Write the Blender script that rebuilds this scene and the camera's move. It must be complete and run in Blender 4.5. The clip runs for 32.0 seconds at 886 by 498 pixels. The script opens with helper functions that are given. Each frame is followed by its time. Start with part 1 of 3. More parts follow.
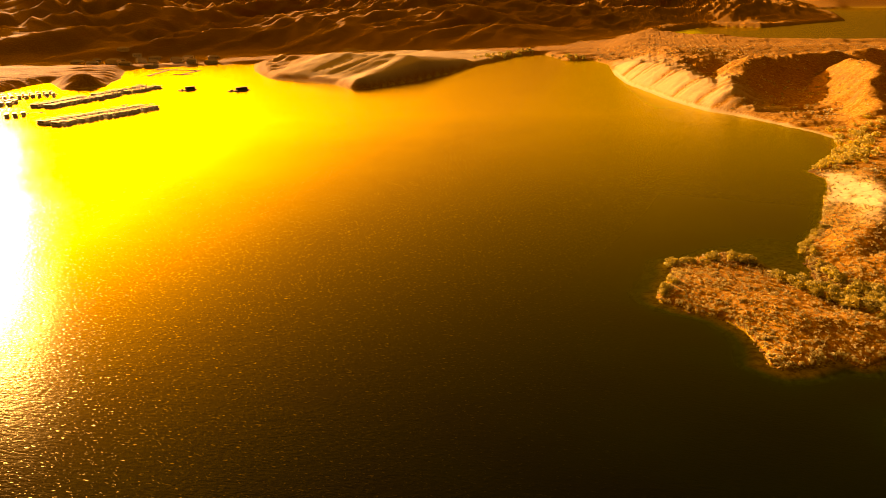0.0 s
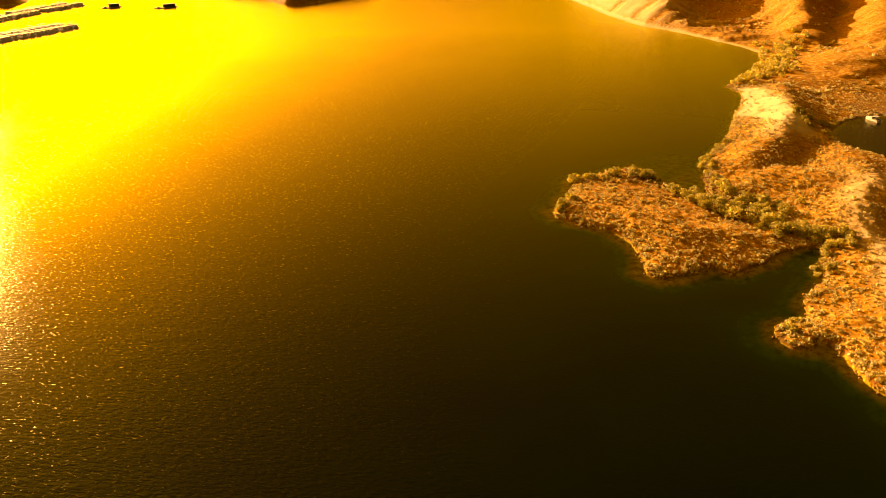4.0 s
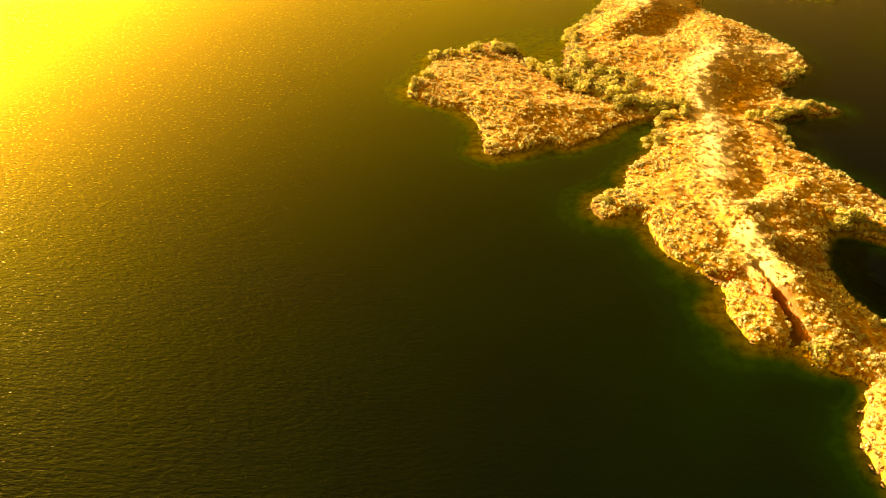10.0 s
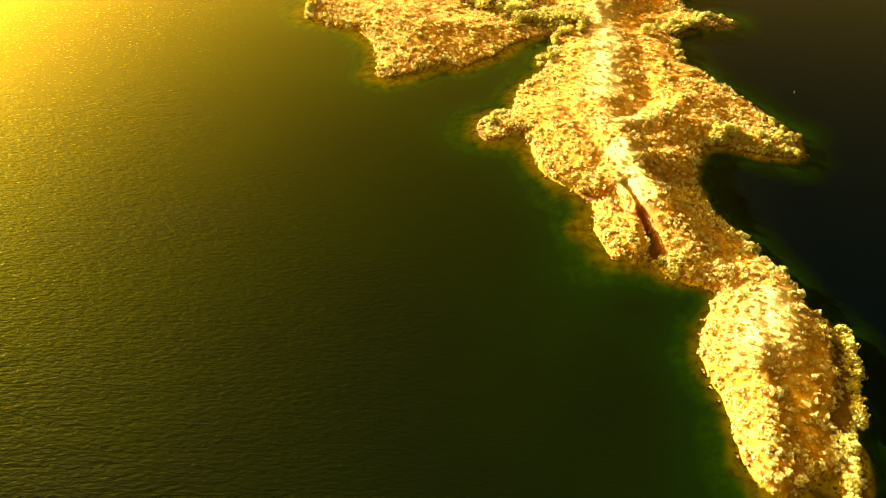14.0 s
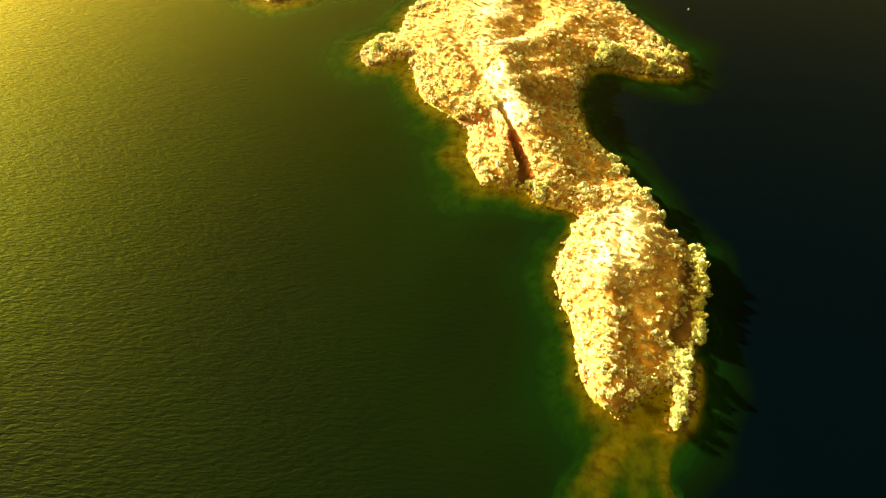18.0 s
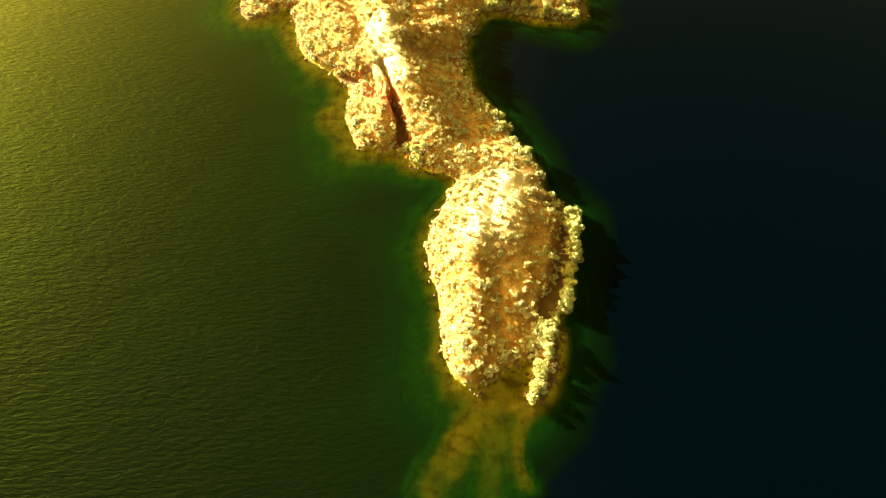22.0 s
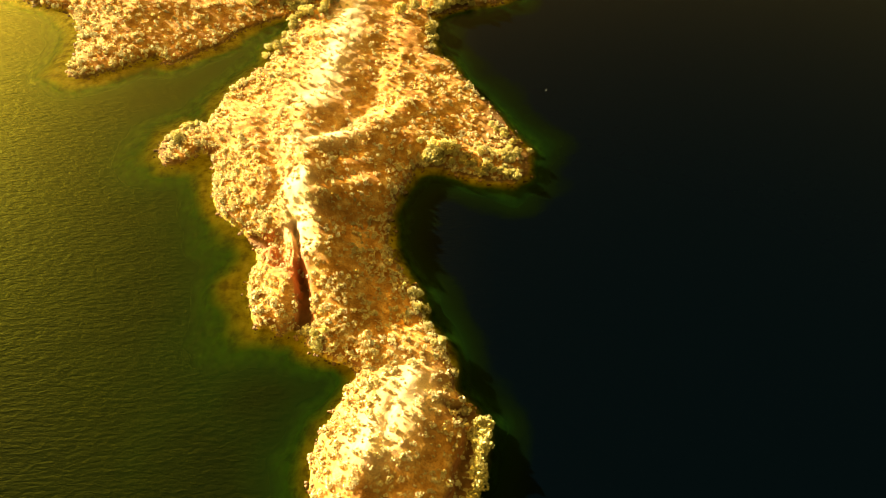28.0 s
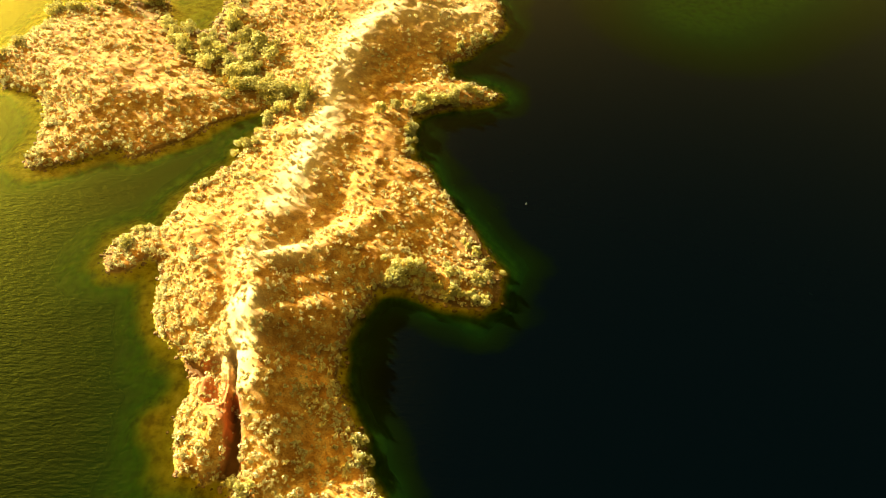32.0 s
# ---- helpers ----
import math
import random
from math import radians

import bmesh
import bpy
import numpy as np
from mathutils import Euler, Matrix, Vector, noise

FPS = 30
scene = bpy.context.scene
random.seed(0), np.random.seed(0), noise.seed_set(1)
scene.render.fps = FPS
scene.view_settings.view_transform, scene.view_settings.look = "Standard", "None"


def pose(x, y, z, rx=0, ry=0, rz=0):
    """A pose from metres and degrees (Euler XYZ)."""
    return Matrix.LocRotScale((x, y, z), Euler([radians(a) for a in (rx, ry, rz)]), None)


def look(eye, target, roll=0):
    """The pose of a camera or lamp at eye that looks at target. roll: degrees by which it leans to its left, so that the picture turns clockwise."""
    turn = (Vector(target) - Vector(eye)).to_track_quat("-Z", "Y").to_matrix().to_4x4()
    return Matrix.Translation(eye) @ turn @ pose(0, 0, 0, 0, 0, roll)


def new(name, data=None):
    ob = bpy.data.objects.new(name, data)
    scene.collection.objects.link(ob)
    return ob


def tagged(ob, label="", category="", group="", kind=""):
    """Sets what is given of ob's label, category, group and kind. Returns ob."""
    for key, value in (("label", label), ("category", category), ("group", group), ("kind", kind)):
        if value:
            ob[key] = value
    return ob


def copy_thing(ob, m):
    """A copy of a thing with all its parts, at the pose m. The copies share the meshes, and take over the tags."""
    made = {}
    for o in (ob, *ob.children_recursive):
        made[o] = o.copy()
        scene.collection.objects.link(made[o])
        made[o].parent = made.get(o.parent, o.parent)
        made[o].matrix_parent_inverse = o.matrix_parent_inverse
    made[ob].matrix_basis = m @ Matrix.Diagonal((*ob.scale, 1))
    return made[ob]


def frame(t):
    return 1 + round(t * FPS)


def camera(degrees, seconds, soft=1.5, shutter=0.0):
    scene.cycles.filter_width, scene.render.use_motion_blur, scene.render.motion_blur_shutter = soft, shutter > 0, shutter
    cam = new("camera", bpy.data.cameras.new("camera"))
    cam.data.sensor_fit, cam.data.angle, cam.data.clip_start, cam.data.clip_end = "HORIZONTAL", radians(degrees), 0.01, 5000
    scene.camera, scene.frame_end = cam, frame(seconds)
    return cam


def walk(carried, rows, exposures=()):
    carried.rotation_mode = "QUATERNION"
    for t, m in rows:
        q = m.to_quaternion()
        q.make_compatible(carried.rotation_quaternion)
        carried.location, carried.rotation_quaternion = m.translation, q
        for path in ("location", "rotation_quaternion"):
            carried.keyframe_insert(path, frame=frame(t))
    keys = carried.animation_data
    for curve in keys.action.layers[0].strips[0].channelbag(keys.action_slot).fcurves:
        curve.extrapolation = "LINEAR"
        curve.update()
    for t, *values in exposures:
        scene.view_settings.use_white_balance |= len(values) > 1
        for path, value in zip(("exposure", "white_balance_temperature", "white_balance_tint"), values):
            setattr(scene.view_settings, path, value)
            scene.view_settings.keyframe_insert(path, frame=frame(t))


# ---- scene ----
cam = camera(65.21, 32.0, soft=0.5)
PATH = [  # seconds, place, heading to the left of +y, tilt, lean
    (0, -96.89, -8.85, 96.29, 16.108, -20.031, -1.070),
    (1, -91.85, -8.80, 96.54, 15.264, -21.730, -1.098),
    (2, -86.52, -8.58, 96.76, 14.444, -23.356, -1.049),
    (3, -81.16, -7.93, 96.66, 13.700, -24.959, -1.032),
    (5.5, -68.85, -6.02, 96.28, 11.358, -28.968, -0.996),
    (6.5, -64.00, -5.42, 96.54, 10.547, -30.676, -0.915),
    (7.5, -59.21, -4.85, 97.04, 9.699, -32.377, -0.750),
    (8.5, -54.24, -4.50, 97.51, 8.736, -34.053, -0.641),
    (9.5, -49.46, -4.14, 97.96, 7.810, -35.762, -0.555),
    (10.5, -44.67, -3.80, 98.55, 6.925, -37.451, -0.519),
    (11.5, -39.85, -3.52, 99.40, 6.030, -39.187, -0.496),
    (12.5, -34.89, -3.16, 100.32, 5.123, -40.948, -0.414),
    (13.5, -29.69, -2.76, 100.78, 4.226, -42.620, -0.343),
    (14.5, -24.60, -2.44, 100.77, 3.379, -44.158, -0.225),
    (16.5, -13.76, -2.14, 99.89, 1.723, -46.918, 0.364),
    (17.5, -8.17, -1.73, 99.78, 1.025, -48.338, 0.324),
    (18.5, -2.64, -0.73, 99.81, 0.371, -49.968, 0.264),
    (19, 0.00, 0.00, 100.00, 0.002, -50.846, 0.206),
    (20, 5.14, 2.13, 100.80, -0.690, -52.749, 0.083),
    (20.5, 7.82, 3.39, 101.22, -1.106, -53.743, -0.043),
    (21, 10.32, 4.74, 101.53, -1.397, -54.704, -0.112),
    (21.5, 12.71, 6.02, 101.65, -1.622, -55.574, -0.163),
    (22, 15.06, 8.03, 102.41, -1.789, -55.574, -0.192),
    (22.5, 17.30, 10.04, 103.06, -1.884, -55.318, -0.187),
    (23, 19.46, 12.06, 103.48, -1.955, -54.966, -0.173),
    (24, 23.28, 16.18, 104.00, -1.917, -54.130, -0.059),
    (25, 26.54, 20.82, 104.31, -1.644, -53.307, 0.314),
    (25.5, 27.91, 23.33, 104.38, -1.495, -52.883, 0.520),
    (27.5, 32.56, 32.80, 104.02, -0.724, -50.701, 1.268),
    (28.5, 34.64, 37.54, 104.16, -0.511, -49.686, 1.766),
    (29.5, 36.79, 42.18, 104.46, -0.255, -48.539, 2.189),
    (30.5, 38.98, 46.86, 104.49, 0.218, -47.379, 2.575),
    (31.5, 41.27, 51.47, 104.74, 0.676, -46.201, 2.882),
    (32, 42.47, 53.89, 105.00, 0.878, -45.629, 3.027),
]
EXPOSURES = [(0, 0.55, 30000, 49), (6, 1.2, 21000, 26), (10, 1.95, 13000, 2), (14, 2.45, 9300, -13), (20, 2.75, 5900, -27), (22.5, 2.7, 5900, -27), (25, 2.45, 6500, -9), (28.5, 2.42, 7400, 0), (32, 2.35, 6800, -13)]
walk(cam, [(t, pose(x, y, z, 0, 0, yaw) @ pose(0, 0, 0, 90 + tilt) @ pose(0, 0, 0, 0, 0, lean)) for t, x, y, z, yaw, tilt, lean in PATH], EXPOSURES)

# ---------------------------------------------------------------- world, sun
SUN_AZ, SUN_EL = -52.0, 13.5  # degrees clockwise from +y, degrees over the horizon
sun_dir = Vector((math.sin(radians(SUN_AZ)) * math.cos(radians(SUN_EL)), math.cos(radians(SUN_AZ)) * math.cos(radians(SUN_EL)), math.sin(radians(SUN_EL))))
sun = new("sun", bpy.data.lights.new("sun", "SUN"))
sun.data.energy, sun.data.angle, sun.data.color = 5.0, radians(0.6), (1.0, 0.88, 0.66)
sun.matrix_world = look(sun_dir * 100, (0, 0, 0))
world = bpy.data.worlds.new("world")
scene.world = world
world.use_nodes = True
sky = world.node_tree.nodes.new("ShaderNodeTexSky")
sky.sky_type, sky.sun_disc = "NISHITA", False
sky.sun_elevation, sky.sun_rotation = radians(SUN_EL), radians(SUN_AZ % 360)
sky.dust_density, sky.air_density, sky.ozone_density = 9.0, 0.3, 0.0
back = world.node_tree.nodes["Background"]
back.inputs[1].default_value = 0.082
haze = world.node_tree.nodes.new("ShaderNodeMix")  # golden evening haze
haze.data_type, haze.blend_type = "RGBA", "MULTIPLY"
haze.inputs[0].default_value, haze.inputs[7].default_value = 1.0, (1.0, 0.68, 0.17, 1)
world.node_tree.links.new(sky.outputs[0], haze.inputs[6])
world.node_tree.links.new(haze.outputs[2], back.inputs[0])


# ---------------------------------------------------------------- materials
class Nodes:
    """A node material in the making."""

    def __init__(self, name):
        self.mat = bpy.data.materials.new(name)
        self.mat.use_nodes = True
        self.tree = self.mat.node_tree
        self.tree.nodes.clear()
        self.out = self.add("ShaderNodeOutputMaterial")

    def add(self, kind, **values):
        node = self.tree.nodes.new(kind)
        for key, value in values.items():
            if isinstance(value, bpy.types.NodeSocket):
                self.tree.links.new(value, node.inputs[key.replace("_", " ")])
            else:
                node.inputs[key.replace("_", " ")].default_value = value
        return node

    def link(self, a, b):
        self.tree.links.new(a, b)

    def noise(self, scale, detail=4.0, rough=0.6, coords=None, distortion=0.0):
        node = self.add("ShaderNodeTexNoise", Scale=scale, Detail=detail, Roughness=rough, Distortion=distortion)
        self.link(coords or self.place(), node.inputs["Vector"])
        return node.outputs["Fac"]

    def place(self):
        return self.add("ShaderNodeNewGeometry").outputs["Position"]

    def ramp(self, fac, stops):
        node = self.add("ShaderNodeValToRGB")
        self.link(fac, node.inputs[0])
        while len(node.color_ramp.elements) < len(stops):
            node.color_ramp.elements.new(0.5)
        for e, (at, c) in zip(node.color_ramp.elements, stops):
            e.position, e.color = at, (*c, 1) if len(c) == 3 else c
        return node.outputs["Color"]

    def mix(self, fac, a, b, how="MIX"):
        node = self.add("ShaderNodeMix")
        node.data_type, node.blend_type = "RGBA", how
        for socket, value in ((node.inputs[0], fac), (node.inputs[6], a), (node.inputs[7], b)):
            if isinstance(value, bpy.types.NodeSocket):
                self.link(value, socket)
            elif isinstance(value, (int, float)):
                socket.default_value = value
            else:
                socket.default_value = (*value, 1)
        return node.outputs[2]

    def math(self, how, a, b=0.0, clamp=False):
        node = self.add("ShaderNodeMath")
        node.operation, node.use_clamp = how, clamp
        for socket, value in zip(node.inputs, (a, b)):
            if isinstance(value, bpy.types.NodeSocket):
                self.link(value, socket)
            else:
                socket.default_value = value
        return node.outputs[0]

    def attribute(self, name):
        node = self.add("ShaderNodeAttribute")
        node.attribute_name = name
        return node.outputs["Fac"]

    def bump(self, height, strength, distance):
        node = self.add("ShaderNodeBump", Strength=strength, Distance=distance)
        self.link(height, node.inputs["Height"])
        return node.outputs["Normal"]

    def done(self, color, rough=0.8, normal=None, metal=0.0, spec=0.3):
        b = self.add("ShaderNodeBsdfPrincipled", Base_Color=color if isinstance(color, bpy.types.NodeSocket) else (*color, 1), Roughness=rough, Metallic=metal)
        b.inputs["Specular IOR Level"].default_value = spec
        if normal is not None:
            self.link(normal, b.inputs["Normal"])
        self.link(b.outputs[0], self.out.inputs[0])
        return self.mat


def ground_material():
    m = Nodes("desert_ground")
    big, mid, fine = m.noise(0.05, 4), m.noise(0.45, 5), m.noise(3.5, 5, 0.7)
    earth = m.ramp(mid, [(0.34, (0.27, 0.10, 0.018)), (0.5, (0.48, 0.235, 0.058)), (0.68, (0.72, 0.50, 0.21))])
    earth = m.mix(m.math("MULTIPLY", big, 0.45), earth, (0.52, 0.28, 0.085))
    pebbles = m.ramp(fine, [(0.36, (0.40, 0.33, 0.28)), (0.46, (0.92, 0.90, 0.86)), (0.66, (1.3, 1.28, 1.2))])
    earth = m.mix(0.8, earth, pebbles, "MULTIPLY")
    up = m.add("ShaderNodeSeparateXYZ", Vector=m.add("ShaderNodeNewGeometry").outputs["Normal"]).outputs["Z"]
    steep = m.math("SUBTRACT", 1.0, m.math("MULTIPLY", m.math("SUBTRACT", up, 0.55), 4.0, True), True)
    strata = m.noise(1.0, 5, 0.65, m.add("ShaderNodeMapping", Vector=m.place(), Scale=(0.25, 0.25, 2.2)).outputs[0])
    rock = m.ramp(strata, [(0.3, (0.20, 0.07, 0.03)), (0.5, (0.36, 0.14, 0.06)), (0.7, (0.50, 0.26, 0.12))])
    color = m.mix(m.math("MULTIPLY", steep, 0.9), earth, rock)
    color = m.mix(m.attribute("rust"), color, m.mix(strata, (0.34, 0.085, 0.03), (0.62, 0.22, 0.09)))
    color = m.mix(m.math("MULTIPLY", m.attribute("sand_lit"), m.math("SUBTRACT", 1.0, m.attribute("rust"))), color, m.mix(fine, (0.60, 0.47, 0.28), (0.88, 0.75, 0.52)))
    wet = m.attribute("wet")
    color = m.mix(m.math("MULTIPLY", wet, 0.85), color, m.ramp(mid, [(0.36, (0.36, 0.26, 0.04)), (0.5, (0.74, 0.60, 0.10)), (0.64, (0.92, 0.80, 0.22))]))
    # darker brown band just above the water's edge
    color = m.mix(m.math("MULTIPLY", m.attribute("shore_band"), 0.8), color, m.mix(mid, (0.05, 0.025, 0.01), (0.15, 0.08, 0.03)))
    relief = m.math("ADD", m.math("MULTIPLY", mid, 0.6), m.math("MULTIPLY", fine, 0.25))
    return m.done(color, 0.92, m.bump(relief, 0.6, 0.4), spec=0.15)


def water_material():
    m = Nodes("lake_water")
    # waves: short wind ripples, longer ones, and calmer streaks
    turned = m.add("ShaderNodeMapping", Vector=m.place(), Rotation=(0, 0, radians(-8)), Scale=(0.36, 1.0, 1.0)).outputs[0]
    ripples = m.noise(1.5, 2, 0.5, turned, 0.4)
    sparkle = m.noise(1.1, 1, 0.5, m.add("ShaderNodeMapping", Vector=m.place(), Rotation=(0, 0, radians(25)), Scale=(0.65, 1.0, 1.0)).outputs[0], 0.3)
    glint = m.ramp(m.noise(2.3, 1, 0.5, turned, 0.6), [(0.665, (0, 0, 0)), (0.72, (1, 1, 1))])  # noise dots: sun sparkle painted in as extra gloss
    chop = m.noise(0.25, 2, 0.5, turned, 0.4)
    gusts = m.ramp(m.noise(0.012, 3, 0.6), [(0.35, (0.35, 0.35, 0.35)), (0.65, (1, 1, 1))])
    height = m.math("ADD", m.math("MULTIPLY", ripples, 0.19), m.math("MULTIPLY", chop, 0.16))
    depth = m.attribute("depth")
    clear = m.math("POWER", 2.7183, m.math("MULTIPLY", depth, -0.5))
    tint = m.ramp(m.math("MULTIPLY", depth, 0.25, True), [(0.0, (1.0, 0.98, 0.80)), (0.1, (0.94, 0.92, 0.46)), (0.22, (0.72, 0.80, 0.20)), (0.4, (0.20, 0.50, 0.06)), (1.0, (0.02, 0.15, 0.02))])
    body = m.ramp(m.math("MULTIPLY", depth, 0.083, True), [(0.0, (0.03, 0.05, 0.006)), (0.1, (0.007, 0.024, 0.002)), (0.3, (0.0020, 0.009, 0.0015)), (0.5, (0.0014, 0.0045, 0.0010)), (0.75, (0.0008, 0.0028, 0.0014)), (1.0, (0.0002, 0.0013, 0.0030))])
    see = m.add("ShaderNodeBsdfTransparent", Color=tint)
    deep = m.add("ShaderNodeBsdfDiffuse", Color=body)
    under = m.add("ShaderNodeMixShader", Fac=clear)
    m.link(deep.outputs[0], under.inputs[1])
    m.link(see.outputs[0], under.inputs[2])
    shine = m.add("ShaderNodeFresnel", IOR=1.33).outputs[0]
    # the low sun's golden glow is tinted into both gloss colours
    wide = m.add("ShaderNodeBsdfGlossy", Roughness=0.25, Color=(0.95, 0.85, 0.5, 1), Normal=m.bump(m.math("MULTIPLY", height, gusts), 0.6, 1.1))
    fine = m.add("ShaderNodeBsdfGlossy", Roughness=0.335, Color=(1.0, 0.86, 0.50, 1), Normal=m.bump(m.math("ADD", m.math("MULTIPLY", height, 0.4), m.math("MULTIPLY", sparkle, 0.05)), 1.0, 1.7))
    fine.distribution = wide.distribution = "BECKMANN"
    calm = m.add("ShaderNodeMixShader", Fac=m.math("MULTIPLY", m.math("POWER", shine, 2.0), 6.8, True))
    m.link(under.outputs[0], calm.inputs[1])
    m.link(wide.outputs[0], calm.inputs[2])
    across = m.add("ShaderNodeSeparateXYZ", Vector=m.place()).outputs["X"]
    east_ramp = m.add("ShaderNodeMapRange", Value=across, From_Min=-220.0, From_Max=-85.0).outputs[0]
    # the painted sparkle dots thin out towards the east
    top = m.add("ShaderNodeMixShader", Fac=m.math("MULTIPLY", m.math("MULTIPLY", shine, glint), m.math("SUBTRACT", 1.9, m.math("MULTIPLY", east_ramp, 1.86)), True))
    m.link(calm.outputs[0], top.inputs[1])
    m.link(fine.outputs[0], top.inputs[2])
    # olive sheen painted as added gloss on the bay west of the peninsula
    west_ramp = m.add("ShaderNodeMapRange", Value=across, From_Min=5.0, From_Max=45.0, To_Min=1.0, To_Max=0.05).outputs[0]
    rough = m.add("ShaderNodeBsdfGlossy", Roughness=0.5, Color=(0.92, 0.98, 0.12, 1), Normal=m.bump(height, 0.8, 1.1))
    sheened = m.add("ShaderNodeMixShader", Fac=m.math("MULTIPLY", m.math("MULTIPLY", m.math("POWER", shine, 1.5), m.math("MULTIPLY", east_ramp, west_ramp)), 1.1, True))
    m.link(top.outputs[0], sheened.inputs[1])
    m.link(rough.outputs[0], sheened.inputs[2])
    m.link(sheened.outputs[0], m.out.inputs[0])
    return m.mat


def leaf_material(name, dark, light):
    m = Nodes(name)
    one = m.add("ShaderNodeObjectInfo").outputs["Random"]
    isle = m.add("ShaderNodeNewGeometry").outputs["Random Per Island"]
    color = m.mix(m.math("MULTIPLY", m.math("ADD", isle, one), 0.5), dark, light)
    front = m.add("ShaderNodeBsdfDiffuse", Color=color)
    through_leaf = m.add("ShaderNodeBsdfTranslucent", Color=color)
    both = m.add("ShaderNodeMixShader", Fac=0.14)
    m.link(front.outputs[0], both.inputs[1])
    m.link(through_leaf.outputs[0], both.inputs[2])
    m.link(both.outputs[0], m.out.inputs[0])
    return m.mat


def plain_material(name, a, b, scale=2.0, rough=0.7, metal=0.0, spec=0.4):
    m = Nodes(name)
    fac = m.noise(scale, 5, 0.65)
    return m.done(m.mix(fac, a, b), rough, m.bump(fac, 0.3, 0.05), metal, spec)


GROUND, WATER = ground_material(), water_material()
SCRUB = leaf_material("dry_scrub_leaves", (0.48, 0.40, 0.18), (0.96, 0.89, 0.60))
GREEN = leaf_material("salt_cedar_leaves", (0.29, 0.25, 0.07), (0.90, 0.81, 0.38))
BARK = plain_material("bark", (0.10, 0.06, 0.03), (0.22, 0.14, 0.08), 6, 0.9)
ROCK = plain_material("shore_rock", (0.14, 0.07, 0.03), (0.42, 0.25, 0.12), 1.5, 0.9)


# ---------------------------------------------------------------- the lie of the land
def lattice(x, y, seed):
    """Smooth noise from 0 to 1 on numpy arrays."""
    xi, yi = np.floor(x).astype(np.int64), np.floor(y).astype(np.int64)
    u, v = x - xi, y - yi
    u, v = u * u * (3 - 2 * u), v * v * (3 - 2 * v)

    def corner(a, b):
        h = (a * 374761393 + b * 668265263 + seed * 974634777) & 0xFFFFFFFF
        h = ((h ^ (h >> 13)) * 1274126177) & 0xFFFFFFFF
        return ((h ^ (h >> 16)) & 0xFFFF) / 65535.0

    low = corner(xi, yi) * (1 - u) + corner(xi + 1, yi) * u
    high = corner(xi, yi + 1) * (1 - u) + corner(xi + 1, yi + 1) * u
    return low * (1 - v) + high * v


def fbm(x, y, size, octaves=4, seed=1, ridged=False):
    total, weight, amp = 0.0, 0.0, 1.0
    for k in range(octaves):
        n = lattice(x / size + 17.3 * k, y / size - 9.1 * k, seed + k)
        total = total + amp * ((1 - np.abs(2 * n - 1)) ** 1.3 if ridged else n)
        weight, amp, size = weight + amp, amp * 0.5, size * 0.5
    return total / weight


def inside(outline, x, y):
    """Signed distance to a closed outline, positive within."""
    pts = np.array(outline, float)
    best, within = np.full(x.shape, 1e12), np.zeros(x.shape, bool)
    for (ax, ay), (bx, by) in zip(pts, np.roll(pts, -1, 0)):
        dx, dy = bx - ax, by - ay
        k = np.clip(((x - ax) * dx + (y - ay) * dy) / (dx * dx + dy * dy), 0, 1)
        best = np.minimum(best, (x - ax - k * dx) ** 2 + (y - ay - k * dy) ** 2)
        if dy:
            within ^= ((ay > y) != (by > y)) & (x < ax + (y - ay) * dx / dy)
    return np.where(within, 1, -1) * np.sqrt(best)


def along(a, b, x, y):
    """Distance to the line from a to b, and how far along it."""
    dx, dy = b[0] - a[0], b[1] - a[1]
    k = np.clip(((x - a[0]) * dx + (y - a[1]) * dy) / (dx * dx + dy * dy), 0, 1)
    return np.hypot(x - a[0] - k * dx, y - a[1] - k * dy), k


def smooth(a, b, v):
    k = np.clip((v - a) / (b - a), 0, 1)
    return k * k * (3 - 2 * k)


HEAD = [(21, 94), (18, 88), (16, 84), (14.5, 78), (15, 73), (16, 68), (16, 63), (17, 57), (19, 53), (22, 51), (26, 53), (30, 56),
        (33, 58), (35, 62), (37, 67), (39, 72), (41, 78), (42, 85), (39, 89), (36.5, 91), (36, 96), (30, 99)]
SPUR = [(33, 61), (31, 55), (29, 50), (30, 47.5), (33, 49.5), (34.7, 53), (35, 57), (36, 60.5)]
MOUND = [(-12, 179), (-16, 172), (-18.5, 164), (-20, 157), (-24, 157), (-28, 154), (-28.5, 147), (-26, 143.5), (-22, 144.5), (-19, 148),
         (-16, 147), (-14, 139), (-12, 133), (-8, 127), (-4, 124), (-1.5, 121), (-1, 116), (-2, 112), (0, 105), (2, 102.5), (6, 102), (9, 104),
         (12, 99), (15, 97), (18, 96), (21, 93), (30, 93), (36.5, 93), (35, 100), (32, 105), (29.5, 111), (26, 116), (24, 121), (24, 129),
         (25, 137), (28, 145), (32, 145.5), (37, 144), (43, 141.5), (49, 140), (52.5, 143), (53, 150)]
SHOULDER = [(53, 150), (50, 158), (46, 166), (41, 173), (35, 183), (30.5, 186), (30, 199), (30.5, 204), (36, 207.5), (44, 210), (50, 213), (53, 216),
            (46, 221), (40, 223), (37, 231), (44, 236), (52, 248), (55, 256), (54, 268), (47, 282), (40, 294), (33, 301), (28, 310), (28, 320), (32, 335),
            (40, 348), (49, 356), (62, 363), (40, 420), (0, 420), (2, 405), (1, 388), (-4, 367), (-11, 341), (-16, 322), (-20, 304), (-26, 291),
            (-31, 276), (-33, 259), (-34, 245), (-26, 225), (-12, 206), (-6, 202), (-8, 190), (-10, 183), (-10, 175), (-12, 178), (20, 150)]
